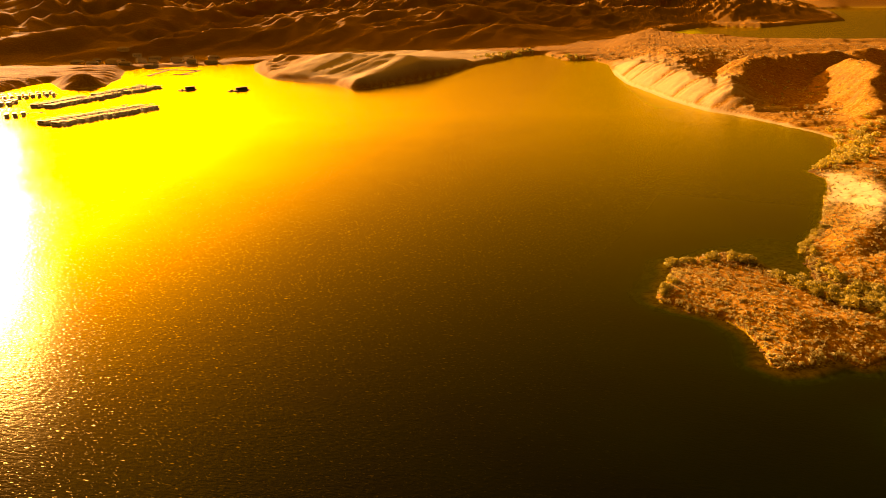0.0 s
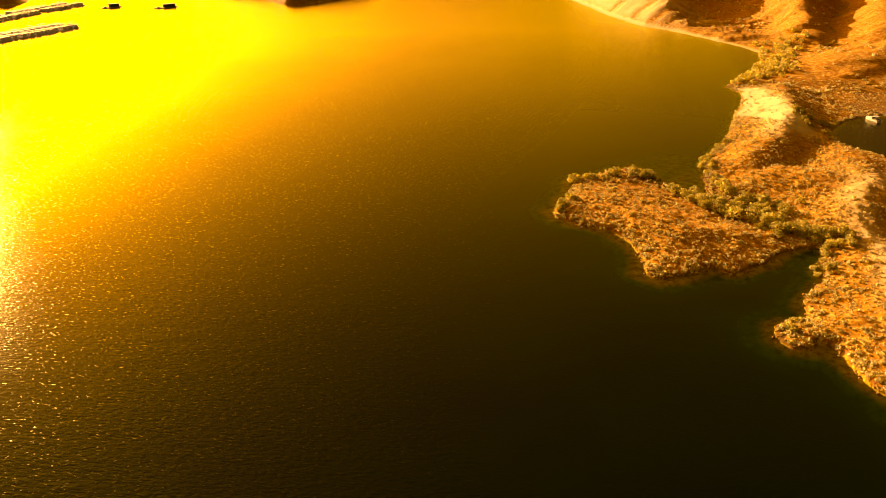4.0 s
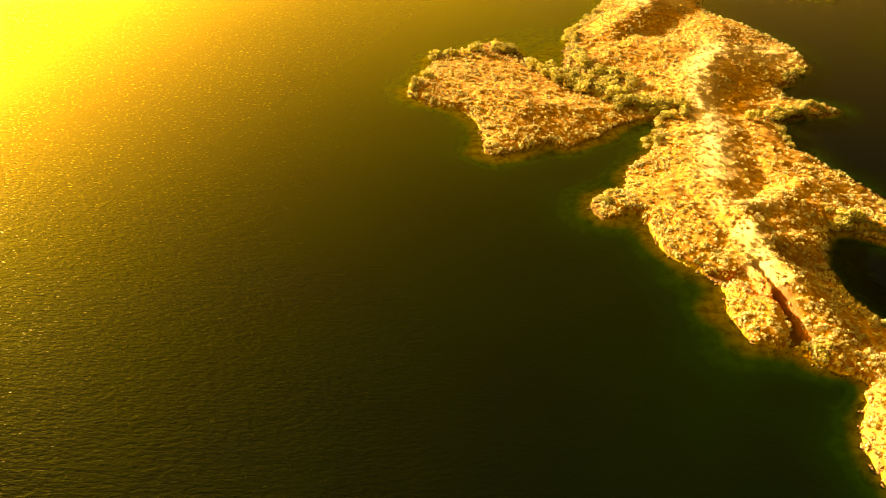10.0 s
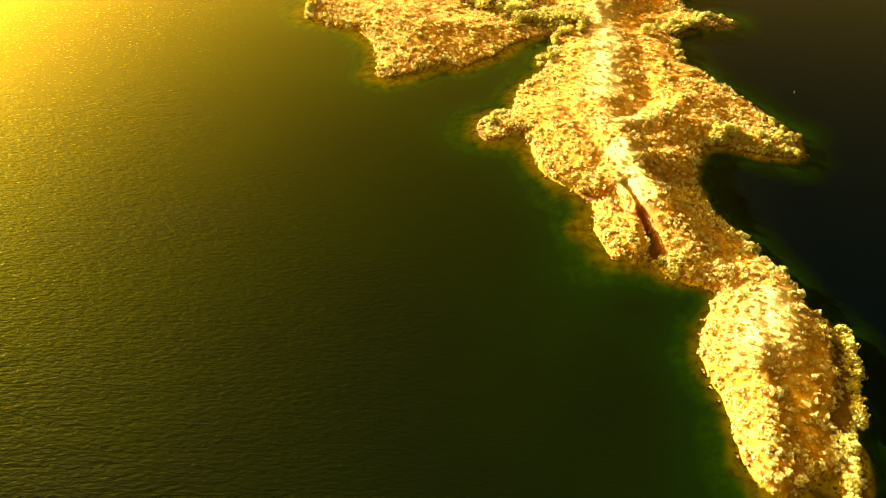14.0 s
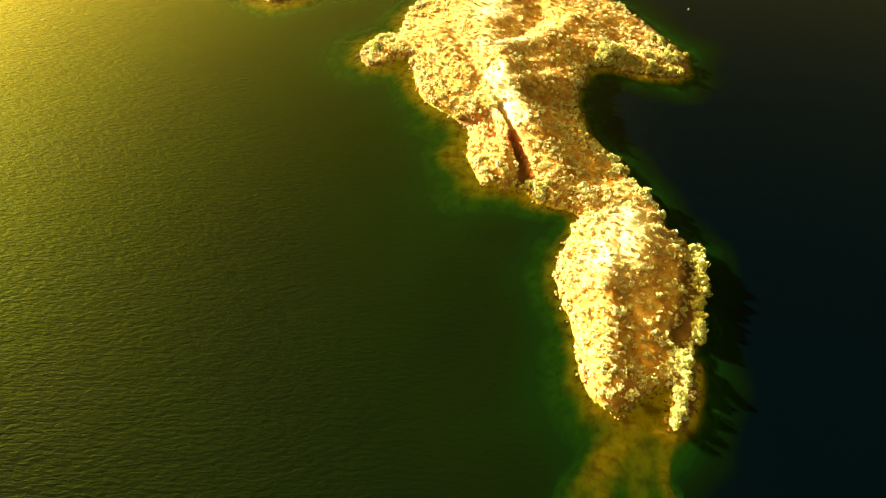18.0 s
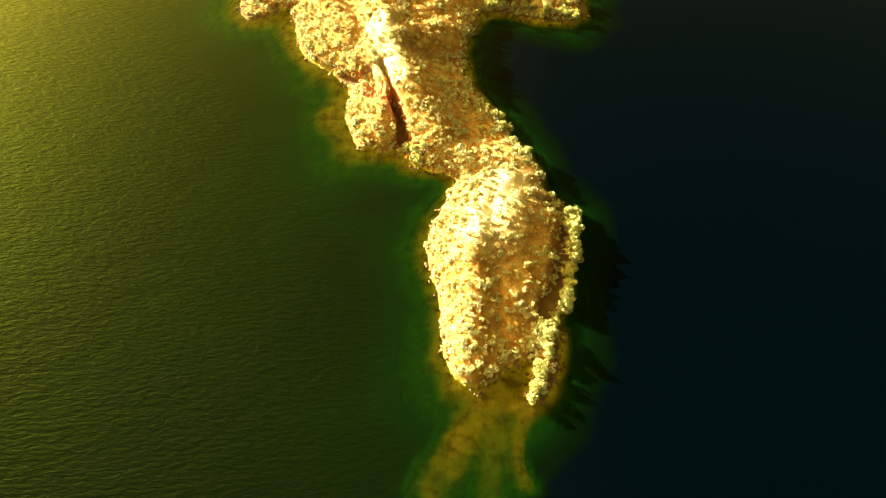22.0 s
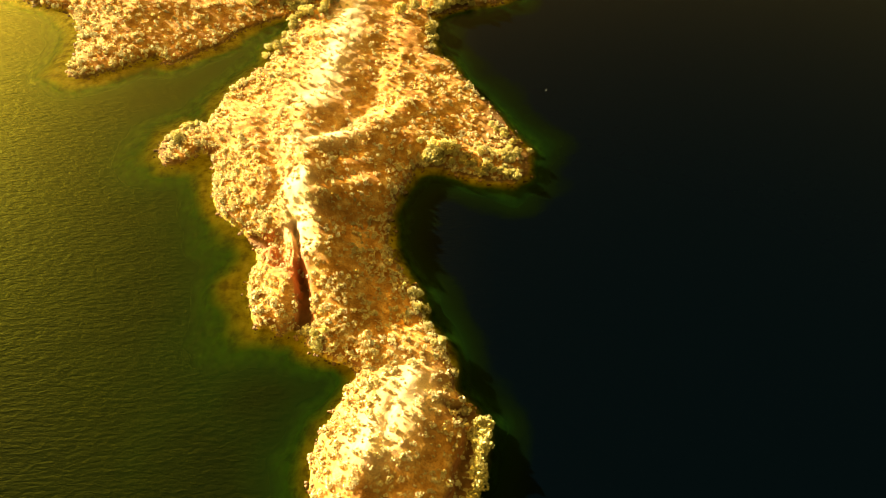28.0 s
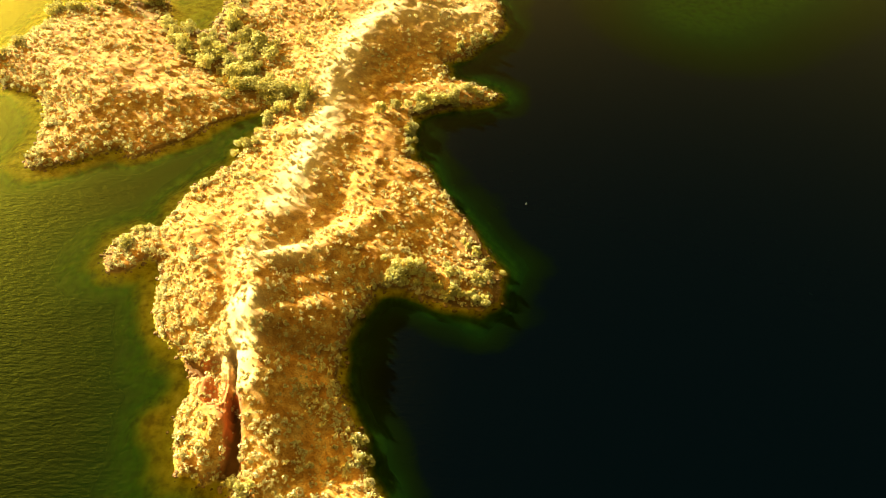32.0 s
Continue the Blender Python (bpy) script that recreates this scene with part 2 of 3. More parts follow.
ISLET = [(-86.5, 216), (-86, 212), (-82, 208.5), (-77, 206), (-68, 203), (-64, 198), (-60, 191), (-58.5, 183), (-57, 176), (-54, 174), (-49, 176), (-43, 181),
         (-38, 184), (-34, 180.5), (-30, 184), (-25, 188), (-20, 194), (-13, 199.5), (-6, 203), (-12, 225), (-30, 243), (-36, 241.5), (-41, 241), (-46, 244),
         (-50, 254), (-55, 263), (-61, 267), (-68, 261), (-76, 250), (-82, 249), (-81, 239), (-83, 229)]
MAINLAND = [(0, 400), (-4, 415), (3, 430), (14, 452), (23, 471), (28, 495), (31, 519), (23, 539), (5, 566), (-23, 607), (-44, 627), (-70, 682), (-90, 740),
            (-115, 809), (-133, 907), (-149, 1041), (-174, 1103), (-216, 1100), (-267, 1216), (-300, 1179), (-322, 1054), (-331, 1009), (-344, 905),
            (-365, 823), (-381, 764), (-394, 736), (-415, 728), (-453, 766), (-501, 789), (-561, 813), (-639, 905), (-700, 1010), (-760, 990),
            (-790, 960), (-840, 925), (-850, 893), (-775, 792), (-729, 702), (-759, 671), (-809, 715), (-845, 740), (-834, 688), (-815, 638),
            (-1000, 600), (-4900, 300)]
EAST_SHORE = [(4900, 100), (900, 230), (400, 290), (220, 310), (150, 318), (125, 345), (112, 366), (94, 346), (81, 334), (72, 348), (62, 363), (30, 380)]
FAR_LAKE = [(-65, 1867), (-17, 1742), (77, 1594), (167, 1489), (318, 1458), (1500, 1250), (4900, 1100), (4900, 4300), (900, 4300), (694, 4030),
            (646, 3338), (515, 2606), (382, 2406), (204, 2135), (65, 2224)]
MOUNTAINS = [(-4900, 500), (-1080, 830), (-850, 1030), (-640, 1130), (-280, 1330), (-120, 1700), (60, 2270), (215, 2190), (390, 2450), (510, 2600),
             (640, 3340), (690, 4000), (900, 4900), (-4900, 4900)]
# crests of the peninsula: from, to, half width, height at either end
CRESTS = [((25, 93), (21.6, 75), 7, 5.2, 5.2), ((21.5, 75), (20.3, 55), 6.5, 5.2, 3.6), ((30, 90), (29, 79), 13, 4.6, 4.3), ((28, 74), (27, 58), 9, 2.6, 1.6), ((24, 93), (14, 102), 7, 3.8, 5.6),
          ((12.8, 103), (9.3, 118), 10, 5.8, 8.6), ((9.3, 118), (6, 125), 9, 8.6, 9.0), ((6, 125), (7, 136), 8, 8.8, 7.4), ((7, 136), (3, 147), 10, 7.2, 5.8), ((3, 147), (6, 167), 15, 5.6, 4.8),
          ((6, 167), (9, 189), 16, 4.6, 3.8), ((9, 189), (9, 206), 15, 3.8, 3.2), ((-3, 134), (-9, 152), 12, 5.2, 4.6), ((5, 146), (16, 150), 8, 5.6, 5.4), ((16, 150), (25.5, 161), 9, 5.4, 4.0),
          ((9, 131), (18, 134), 7, 7.4, 5.8), ((18, 134), (28, 141), 7, 5.8, 3.0), ((12, 140), (26, 154), 13, 3.8, 3.4), ((24, 160), (23, 196), 13, 3.2, 2.2),
          ((22, 150), (44, 148), 9, 3.6, 1.6), ((9, 206), (7, 220), 11, 3.4, 5.0), ((7, 220), (20, 248), 17, 4.6, 7.6), ((21, 249), (26, 290), 22, 7.8, 4.0),
          ((20, 246), (44, 258), 18, 7.0, 3.0), ((18, 250), (-4, 262), 15, 7.4, 5.0), ((-12, 276), (0, 300), 15, 6.4, 6.0), ((0, 300), (14, 340), 16, 6.0, 7.5),
          ((-74, 226), (-48, 202), 20, 3.8, 4.2), ((-48, 202), (-26, 206), 14, 4.2, 2.2), ((14, 340), (22, 400), 16, 7.0, 5.0), ((24, 214), (44, 216), 7, 2.4, 1.2)]
# crests of the hills by the bay
BAY_CRESTS = [((-30, 606), (-33, 640), 16, 4, 15), ((-33, 640), (12, 813), 26, 16, 26), ((12, 813), (182, 973), 34, 26, 24), ((-43, 664), (-74, 809), 34, 17, 20),
              ((-74, 809), (-134, 939), 36, 20, 14), ((-50, 860), (-50, 1197), 60, 22, 12), ((70, 556), (82, 646), 17, 9, 22), ((82, 646), (107, 720), 22, 22, 28),
              ((107, 720), (102, 808), 24, 28, 24), ((120, 540), (165, 700), 26, 14, 30), ((190, 560), (240, 800), 34, 20, 34), ((75, 470), (130, 500), 26, 9, 14), ((160, 420), (260, 480), 40, 14, 22)]
# the cape across the bay: crest lines from, to, height at either end
CAPE = [((-500, 877), (-393, 864), 22, 22), ((-393, 864), (-363, 974), 22, 10), ((-363, 974), (-335, 1010), 10, 3), ((-393, 864), (-404, 745), 22, 7), ((-500, 877), (-575, 915), 21, 12)]
# gullies: from, to, half width, depth
GULLIES = [((5.8, 123.5), (8.0, 114.5), 0.6, 2.8), ((8.0, 114.5), (10.6, 103), 1.0, 5.0), ((2.6, 121.5), (4.8, 115.5), 1.5, 1.9), ((-2.6, 123), (0.4, 121), 1.4, 2.5), ((4.6, 116), (7.6, 112), 0.7, 1.4)]


def land(x, y):
    """Height of the ground, and how sandy it is, with painted sunlit slopes counted in."""
    wob = (fbm(x, y, 7, 3, 40) - 0.5) * 2.6 + (fbm(x, y, 1.6, 2, 44) - 0.5) * 0.9
    near = (x > -330) & (x < 130) & (y > 20) & (y < 440)
    d = np.full(x.shape, -1e6)
    xn, yn = x[near], y[near]
    dn = np.full(xn.shape, -1e6)
    for outline in (HEAD, SPUR, MOUND, SHOULDER, ISLET):
        dn = np.maximum(dn, inside(outline, xn, yn))
    d[near] = dn
    main = inside(MAINLAND + [(-4900, 4900), (4900, 4900)] + EAST_SHORE, x, y)
    lake = -inside(FAR_LAKE, x, y)
    main = np.minimum(main, lake)
    d = np.maximum(d, main) + wob
    # peninsula
    crest = np.zeros(x.shape)
    top = np.zeros(xn.shape)
    for a, b, wide, ha, hb in CRESTS:
        r, k = along(a, b, xn, yn)
        q = np.sqrt((r / wide) ** 2 + 0.06) - 0.245
        top = np.maximum(top, (ha + (hb - ha) * k) * np.exp(-1.15 * q - 0.35 * q * q))
    top = top + (fbm(xn, yn, 14, 3, 7) - 0.5) * 1.8 + (fbm(xn, yn, 5.5, 3, 8, True) - 0.5) * 0.7 * smooth(2, 7, dn) + (fbm(xn, yn, 1.8, 3, 9) - 0.5) * 0.5
    crest[near] = np.maximum(top, 0.5)
    dd = np.maximum(d, 0)
    bank = 0.25 + np.where((x > 28) & (y > 136) & (y < 152), 0.5, 1.5) * (1 - np.exp(-dd / 0.8)) + 0.42 * dd
    strip = (x > 32) & (x < 46) & (y > 60) & (y < 88)  # a low shelf of ground below the headland's eastern bank
    bank = np.where(strip, 0.3 + 0.08 * dd + 2.4 * smooth(2.8, 4.2, dd) + 0.3 * np.maximum(dd - 4.2, 0), bank)
    h = -np.log(np.exp(-crest / 0.8) + np.exp(-bank / 0.8)) * 0.8
    cut = np.zeros(xn.shape)
    for a, b, wide, deep in GULLIES:
        r, k = along(a, b, xn + (fbm(xn, yn, 3, 2, 61) - 0.5) * 1.5, yn)
        cut = np.maximum(cut, deep * np.exp(-((r / wide) ** 4)))
    h[near] = np.maximum(h[near] - cut, np.minimum(h[near], 0.15))
    # low hills round the bay, the mesa on the cape, the mountains
    far = smooth(400, 470, y) * smooth(-40, 60, main)
    hills = 4 + (36 * fbm(x, y, 190, 3, 21, True) + 14 * fbm(x, y, 62, 4, 23, True))  * smooth(440, 640, y) * (0.12 + 0.88 * smooth(-190, -110, x)) * (1 - 0.75 * smooth(950, 1220, y))
    bay = (x > -200) & (x < 300) & (y > 430) & (y < 1300)
    ridge = np.zeros(x[bay].shape)
    for a, b, wide, ha, hb in BAY_CRESTS:
        r, k = along(a, b, x[bay] + 14 * (fbm(x[bay], y[bay], 45, 3, 27) - 0.5), y[bay])
        ridge = np.maximum(ridge, (ha + (hb - ha) * k) * np.exp(-((r / wide) ** 2)))
    ridge = 3 + ridge * (0.82 + 0.3 * fbm(x[bay], y[bay], 40, 4, 25, True)) + 3.0 * (fbm(x[bay], y[bay], 16, 3, 28, True) - 0.4)
    edge = smooth(-200, -150, x[bay]) * (1 - smooth(240, 300, x[bay])) * (1 - smooth(1150, 1300, y[bay]))
    hills[bay] = hills[bay] * (1 - edge) + ridge * edge
    slope = np.where(y > 560, 0.75, 0.25)
    low = -np.log(np.exp(-hills / 3) + np.exp(-(0.4 + slope * np.maximum(main - 2.5, 0)) / 3)) * 3
    flutes = fbm(0.92 * y - 0.39 * x + 10 * fbm(x, y, 40, 2, 30), (0.92 * x + 0.39 * y) * 0.16, 13, 3, 29, True)
    low = low + 5.0 * (flutes - 0.55) * smooth(3, 14, main) * (1 - smooth(50, 85, main)) * smooth(560, 620, y) + 2.0 * (fbm(x, y, 10, 3, 31, True) - 0.5) * smooth(40, 70, main) * smooth(560, 620, y)
    h = np.where(y > 400, np.maximum(np.where(near, h * (1 - smooth(400, 440, y)), 0), low * smooth(400, 440, y)), h)
    mesa = np.zeros(x.shape)
    for a, b, ha, hb in CAPE:
        r, k = along(a, b, x, y)
        mesa = np.maximum(mesa, ha + (hb - ha) * k - 0.27 * np.maximum(r - 3, 0))
    ribs = fbm(0.54 * y - 0.84 * x, (0.54 * x + 0.84 * y) * 0.16, 12, 3, 33, True)
    mesa = mesa + (5.0 * (ribs - 0.55) * smooth(1, 8, mesa) * np.where(x + 0.06 * (y - 745) < -402, 1, 0.12))
    r, k = along((-650, 950), (-560, 890), x, y)
    mesa = np.maximum(mesa, (13 * np.exp(-((r / 42) ** 2)) + 3) * fbm(x, y, 34, 4, 35, True) * 1.3)
    cape = (x < -300) & (x > -620) & (y < 1200) & (y > 700)
    h = np.where(cape, np.minimum(h, 4 + 0.02 * np.maximum(main, 0)) + mesa * smooth(0, 12, main), h)
    town = np.exp(-(((x + 830) / 140) ** 2 + ((y - 990) / 70) ** 2))
    h = h * (1 - 0.75 * town)
    h = np.where(main > 0, h + 9 * np.exp(-((along((-785, 718), (-750, 706), x, y)[0] / 14) ** 2)), h)
    m = np.minimum(inside(MOUNTAINS, x, y), lake)
    rise = np.minimum(np.maximum(m, 0) * 0.20, 150 * smooth(0, 1100, m) + 25)
    bend = 70 * fbm(x, y, 240, 2, 3)
    across, down = 0.87 * x - 0.49 * y + bend, 0.49 * x + 0.87 * y
    spurs = fbm(across, down * 0.24, 105, 5, 78, True)
    ribs = fbm(across + down * 0.25, (down - across * 0.25) * 0.35, 34, 4, 81, True)
    peaks = rise * (0.3 + 0.5 * fbm(x, y, 420, 2, 77, True)) + (92 * (spurs - 0.3) + 30 * ribs) * smooth(0, 150, m) * (0.45 + 0.55 * smooth(0, 600, m))
    h = np.maximum(h, np.where(m > 0, peaks, -99))
    h = np.maximum(h, 110 * smooth(4250, 4800, y) * smooth(500, 900, x))
    # lake bed
    dist = np.maximum(-d, 0)
    shelf = 1 - smooth(-10, 30, x + 0.25 * (y - 100))  # the western side is shallower
    off = np.maximum(dist - 1.3 - 1.4 * shelf, 0)
    patch = 0.25 + 2.8 * fbm(x, y, 11, 3, 55) ** 2
    fall = 0.05 + (0.42 - 0.32 * shelf) * patch * dist + np.where(y < 128, 1.0 - 0.65 * shelf, 0.6 - 0.25 * shelf) * off + 0.03 * off**2
    level = 5.2 + 0.05 * dist
    shallow = fall * level / (fall**3 + level**3) ** (1 / 3)
    fall = np.where(y < 330, fall * (1 - shelf) + shelf * shallow, fall)
    bed = -fall + ((fbm(x, y, 6, 3, 51) - 0.5) * 1.6 + (fbm(x, y, 22, 2, 53) - 0.5) * 4.0) * smooth(0, 8, dist)
    # the shoal off the tip: two lobes of rubble, a sandy one between them, and a bar
    rubble = (fbm(x, y, 2.0, 3, 52) - 0.5) * 2.2
    for a, b, wide, top, end, rough in (((20.5, 46), (14.5, 37), 3.4, -0.2, -0.6, 0.6), ((25, 47), (22, 33), 3.2, -0.5, -1.1, 0.15), ((28.5, 46.5), (27.5, 36), 1.4, -0.2, -0.7, 0.5), ((18.5, 52), (24.4, 48.7), 1.4, -0.05, -0.08, 0.15), ((27.5, 48.2), (30, 47), 1.3, -0.06, -0.1, 0.15), ((29, 54), (26, 50), 2.6, -0.5, -0.45, 0.2)):
        r, k = along(a, b, x + (fbm(x, y, 5, 2, 57) - 0.5) * 3, y)
        bed = np.maximum(bed, top + (end - top) * k - np.maximum(r / wide, 0.3) ** 4 * 0.9 + rubble * rough)
    for a, b, wide, top in (((-44, 250), (-37, 262), 9, -0.5), ((-52, 262), (-42, 274), 10, -1.0)):  # the sandy lagoon behind the islet
        bed = np.maximum(bed, top - (along(a, b, x, y)[0] / wide) ** 2 * 1.2)
    r, k = along((120, 275), (150, 300), x, y)
    bed = np.maximum(bed, -1.6 - (r / 14) ** 2)
    bed = np.minimum(np.maximum(bed, -14), -0.05)
    h = np.where(d > 0, np.maximum(h, 0.12), bed)
    beach = smooth(0, 1, (5.5 - np.abs(d - 5)) / 3) * smooth(335, 350, y) * (1 - smooth(405, 412, y)) * (x < 25)
    beach = np.maximum(beach, smooth(0, 1, (4 - np.abs(d - 2)) / 2) * smooth(500, 515, y) * (1 - smooth(930, 990, y)) * (x < 40) * (x > -200) * 0.9)
    bare = np.exp(-((along((4, 345), (12, 318), x, y)[0] / 9) ** 2))
    for a, b, wide, much in (((5, 162), (9, 189), 4.5, 0.65), ((9, 189), (9, 206), 4, 0.8), ((9, 206), (12, 234), 5, 0.6), ((7, 123), (6, 134), 3.0, 0.8), ((9.8, 117), (7, 123), 2.0, 0.6), ((3, 146), (14, 150), 3, 0.5), ((30, 90), (24, 80), 5, 0.6), ((12, 234), (20, 250), 6, 0.6), ((26, 250), (40, 256), 12, 0.45), ((34, 338), (64, 364), 4, 1.0), ((0, 305), (10, 345), 7, 0.6), ((6, 392), (10, 354), 8, 1.3), ((12, 352), (14, 325), 6, 1.2)):
        bare = np.maximum(bare, much * np.exp(-((along(a, b, x, y)[0] / wide) ** 2)) * (0.6 + 0.7 * fbm(x, y, 5, 3, 95)))
    pale = np.where(cape, smooth(2, 7, h) * (0.35 + 0.5 * smooth(-560, -500, x)), 0) * smooth(0, 12, main)
    # sunlight on the ribs of the bay's western slopes, painted as pale colour
    pale = np.maximum(pale, 0.6 * smooth(2, 8, main) * (1 - smooth(35, 75, main)) * smooth(590, 640, y) * (1 - smooth(980, 1080, y)) * (x > -190) * (x < 20) * smooth(0.35, 0.6, flutes))
    return h, np.clip(np.maximum(np.maximum(beach, bare), pale), 0, 1), d


def lines(*stretches):
    """Grid lines: stretches of (from, to, step at from, step at to)."""
    out = []
    for a, b, s, e in stretches:
        at = a
        while at < b - 1e-6:
            out.append(at)
            at += s + (e - s) * (at - a) / (b - a)
    return np.array(out + [stretches[-1][1]])


GX = lines((-4900, -950, 220, 9), (-950, -300, 7, 5), (-300, -95, 4, 1.0), (-95, 62, 0.5, 0.5), (62, 130, 0.8, 4), (130, 700, 3.5, 10), (700, 4900, 12, 300))
GY = lines((-600, 20, 60, 2), (20, 300, 0.55, 0.55), (300, 450, 0.6, 2), (450, 1250, 2.2, 5), (1250, 2500, 6, 16), (2500, 4900, 20, 110))


def sheet(name, xs, ys, heights, keep, extras, material):
    """A grid mesh over the given lines, with the cells that keep names."""
    nx, ny = len(xs), len(ys)
    gx, gy = np.meshgrid(xs, ys)
    co = np.stack([gx, gy, heights], -1).reshape(-1, 3)
    index = np.arange(nx * ny).reshape(ny, nx)
    quads = np.stack([index[:-1, :-1], index[:-1, 1:], index[1:, 1:], index[1:, :-1]], -1)[keep]
    used = np.unique(quads)
    remap = np.zeros(nx * ny, np.int64)
    remap[used] = np.arange(len(used))
    quads = remap[quads]
    me = bpy.data.meshes.new(name)
    me.vertices.add(len(used))
    me.vertices.foreach_set("co", co[used].ravel())
    me.loops.add(quads.size)
    me.loops.foreach_set("vertex_index", quads.ravel())
    me.polygons.add(len(quads))
    me.polygons.foreach_set("loop_start", np.arange(0, quads.size, 4))
    me.polygons.foreach_set("use_smooth", np.ones(len(quads), bool))
    for key, values in extras.items():
        me.attributes.new(key, "FLOAT", "POINT").data.foreach_set("value", values.ravel()[used].astype(np.float32))
    me.update()
    me.validate()
    me.materials.append(material)
    return new(name, me)


gx, gy = np.meshgrid(GX, GY)
GH, GSAND_LIT, GD = land(gx, gy)
rust = np.zeros(gx.shape)  # bare red earth in the gullies above the western shore
for a, b, wide in (((0.5, 121.5), (4.8, 114), 2.0), ((-3.5, 123), (0.5, 121), 1.6), ((7.6, 115), (10.4, 104), 1.5), ((5.5, 118), (7.5, 111), 1.2)):
    rust = np.maximum(rust, 0.9 * np.exp(-((along(a, b, gx, gy)[0] / wide) ** 4)))
ground = sheet("ground", GX, GY, GH, np.ones((len(GY) - 1, len(GX) - 1), bool), {"sand_lit": GSAND_LIT, "wet": smooth(0.25, -0.15, GH), "rust": rust, "shore_band": smooth(0.7, 0.35, GH) * smooth(0.0, 0.12, GH) * (gy < 420)}, GROUND)
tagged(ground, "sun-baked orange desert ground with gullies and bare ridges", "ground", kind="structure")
WX, WY = GX[::2], GY[::2]
wh, wd = GH[::2, ::2], GD[::2, ::2]
low = np.minimum(np.minimum(wh[:-1, :-1], wh[1:, :-1]), np.minimum(wh[:-1, 1:], wh[1:, 1:]))
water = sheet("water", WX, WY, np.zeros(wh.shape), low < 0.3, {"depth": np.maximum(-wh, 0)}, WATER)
tagged(water, "dark green lake water with wind ripples, gold-tinted gloss and painted sun glitter", "lake", kind="structure")


def height_at(x, y):
    """Height of the ground sheet at a place."""
    i = int(np.clip(np.searchsorted(GX, x) - 1, 0, len(GX) - 2))
    j = int(np.clip(np.searchsorted(GY, y) - 1, 0, len(GY) - 2))
    u, v = (x - GX[i]) / (GX[i + 1] - GX[i]), (y - GY[j]) / (GY[j + 1] - GY[j])
    a = GH[j, i] * (1 - u) + GH[j, i + 1] * u
    b = GH[j + 1, i] * (1 - u) + GH[j + 1, i + 1] * u
    return float(a * (1 - v) + b * v)


# ---------------------------------------------------------------- plants
def part(name, bm, material, parent, label=""):
    """Links a bmesh as one mesh object under a thing or a part."""
    me = bpy.data.meshes.new(name)
    bm.to_mesh(me)
    bm.free()
    me.materials.append(material)
    ob = new(name, me)
    if parent:
        ob.parent = parent
    return tagged(ob, label)


def leaves(rng, count, clumps, size):
    """Vertices of count leaf sprays, each a tilted kite, spread through ellipsoid clumps of (x, y, z, r)."""
    pick = rng.integers(0, len(clumps), count)
    c = np.array(clumps)[pick]
    d = rng.normal(size=(count, 3))
    d /= np.linalg.norm(d, axis=1, keepdims=True)
    at = c[:, :3] + d * c[:, 3:] * (0.55 + 0.5 * rng.random((count, 1)) ** 0.6) * [1, 1, 0.85]
    u = np.cross(d, rng.normal(size=(count, 3)))
    u /= np.linalg.norm(u, axis=1, keepdims=True)
    v = np.cross(d, u) * 0.7 + d * 0.5
    s = size * (0.6 + 0.8 * rng.random((count, 1)))
    return np.stack([at - u * s * 0.5, at - v * s * 0.35, at + u * s * 0.6, at + v * s * 0.55], 1)


def kites(name, quads, material):
    """A mesh of loose four-cornered sprays."""
    n = len(quads)
    me = bpy.data.meshes.new(name)
    me.vertices.add(4 * n)
    me.vertices.foreach_set("co", quads.reshape(-1).astype(np.float32))
    me.loops.add(4 * n)
    me.loops.foreach_set("vertex_index", np.arange(4 * n))
    me.polygons.add(n)
    me.polygons.foreach_set("loop_start", np.arange(0, 4 * n, 4))
    me.update()
    me.materials.append(material)
    return me


def shrub_clumps(rng):
    return [(0, 0, 0.42, 0.5)] + [(0.48 * math.cos(a), 0.48 * math.sin(a), 0.30 + 0.2 * rng.random(), 0.30 + 0.16 * rng.random()) for a in rng.random(4) * 6.283]


def limb(spine, sides=6):
    """A bent, tapered round limb through a spine of (place, radius)."""
    bm, rings = bmesh.new(), []
    for k, (p, r) in enumerate(spine):
        a, b = Vector(spine[max(k - 1, 0)][0]), Vector(spine[min(k + 1, len(spine) - 1)][0])
        turn = (b - a).to_track_quat("Z", "Y")
        rings.append([bm.verts.new(Vector(p) + turn @ Vector((r * math.cos(n * 6.2832 / sides), r * math.sin(n * 6.2832 / sides), 0))) for n in range(sides)])
    for low, high in zip(rings, rings[1:]):
        for k in range(sides):
            bm.faces.new((low[k], low[(k + 1) % sides], high[(k + 1) % sides], high[k]))
    bm.faces.new(rings[-1])
    return bm


def rod(bm, a, b, ra, rb, sides=6):
    """A straight round rod from a to b."""
    a, b = Vector(a), Vector(b)
    turn = (b - a).to_track_quat("Z", "Y")
    rings = [[bm.verts.new(p + turn @ Vector((r * math.cos(k * 6.2832 / sides), r * math.sin(k * 6.2832 / sides), 0))) for k in range(sides)] for p, r in ((a, ra), (b, rb))]
    for k in range(sides):
        bm.faces.new((rings[0][k], rings[0][(k + 1) % sides], rings[1][(k + 1) % sides], rings[1][k]))
    bm.faces.new(rings[1])


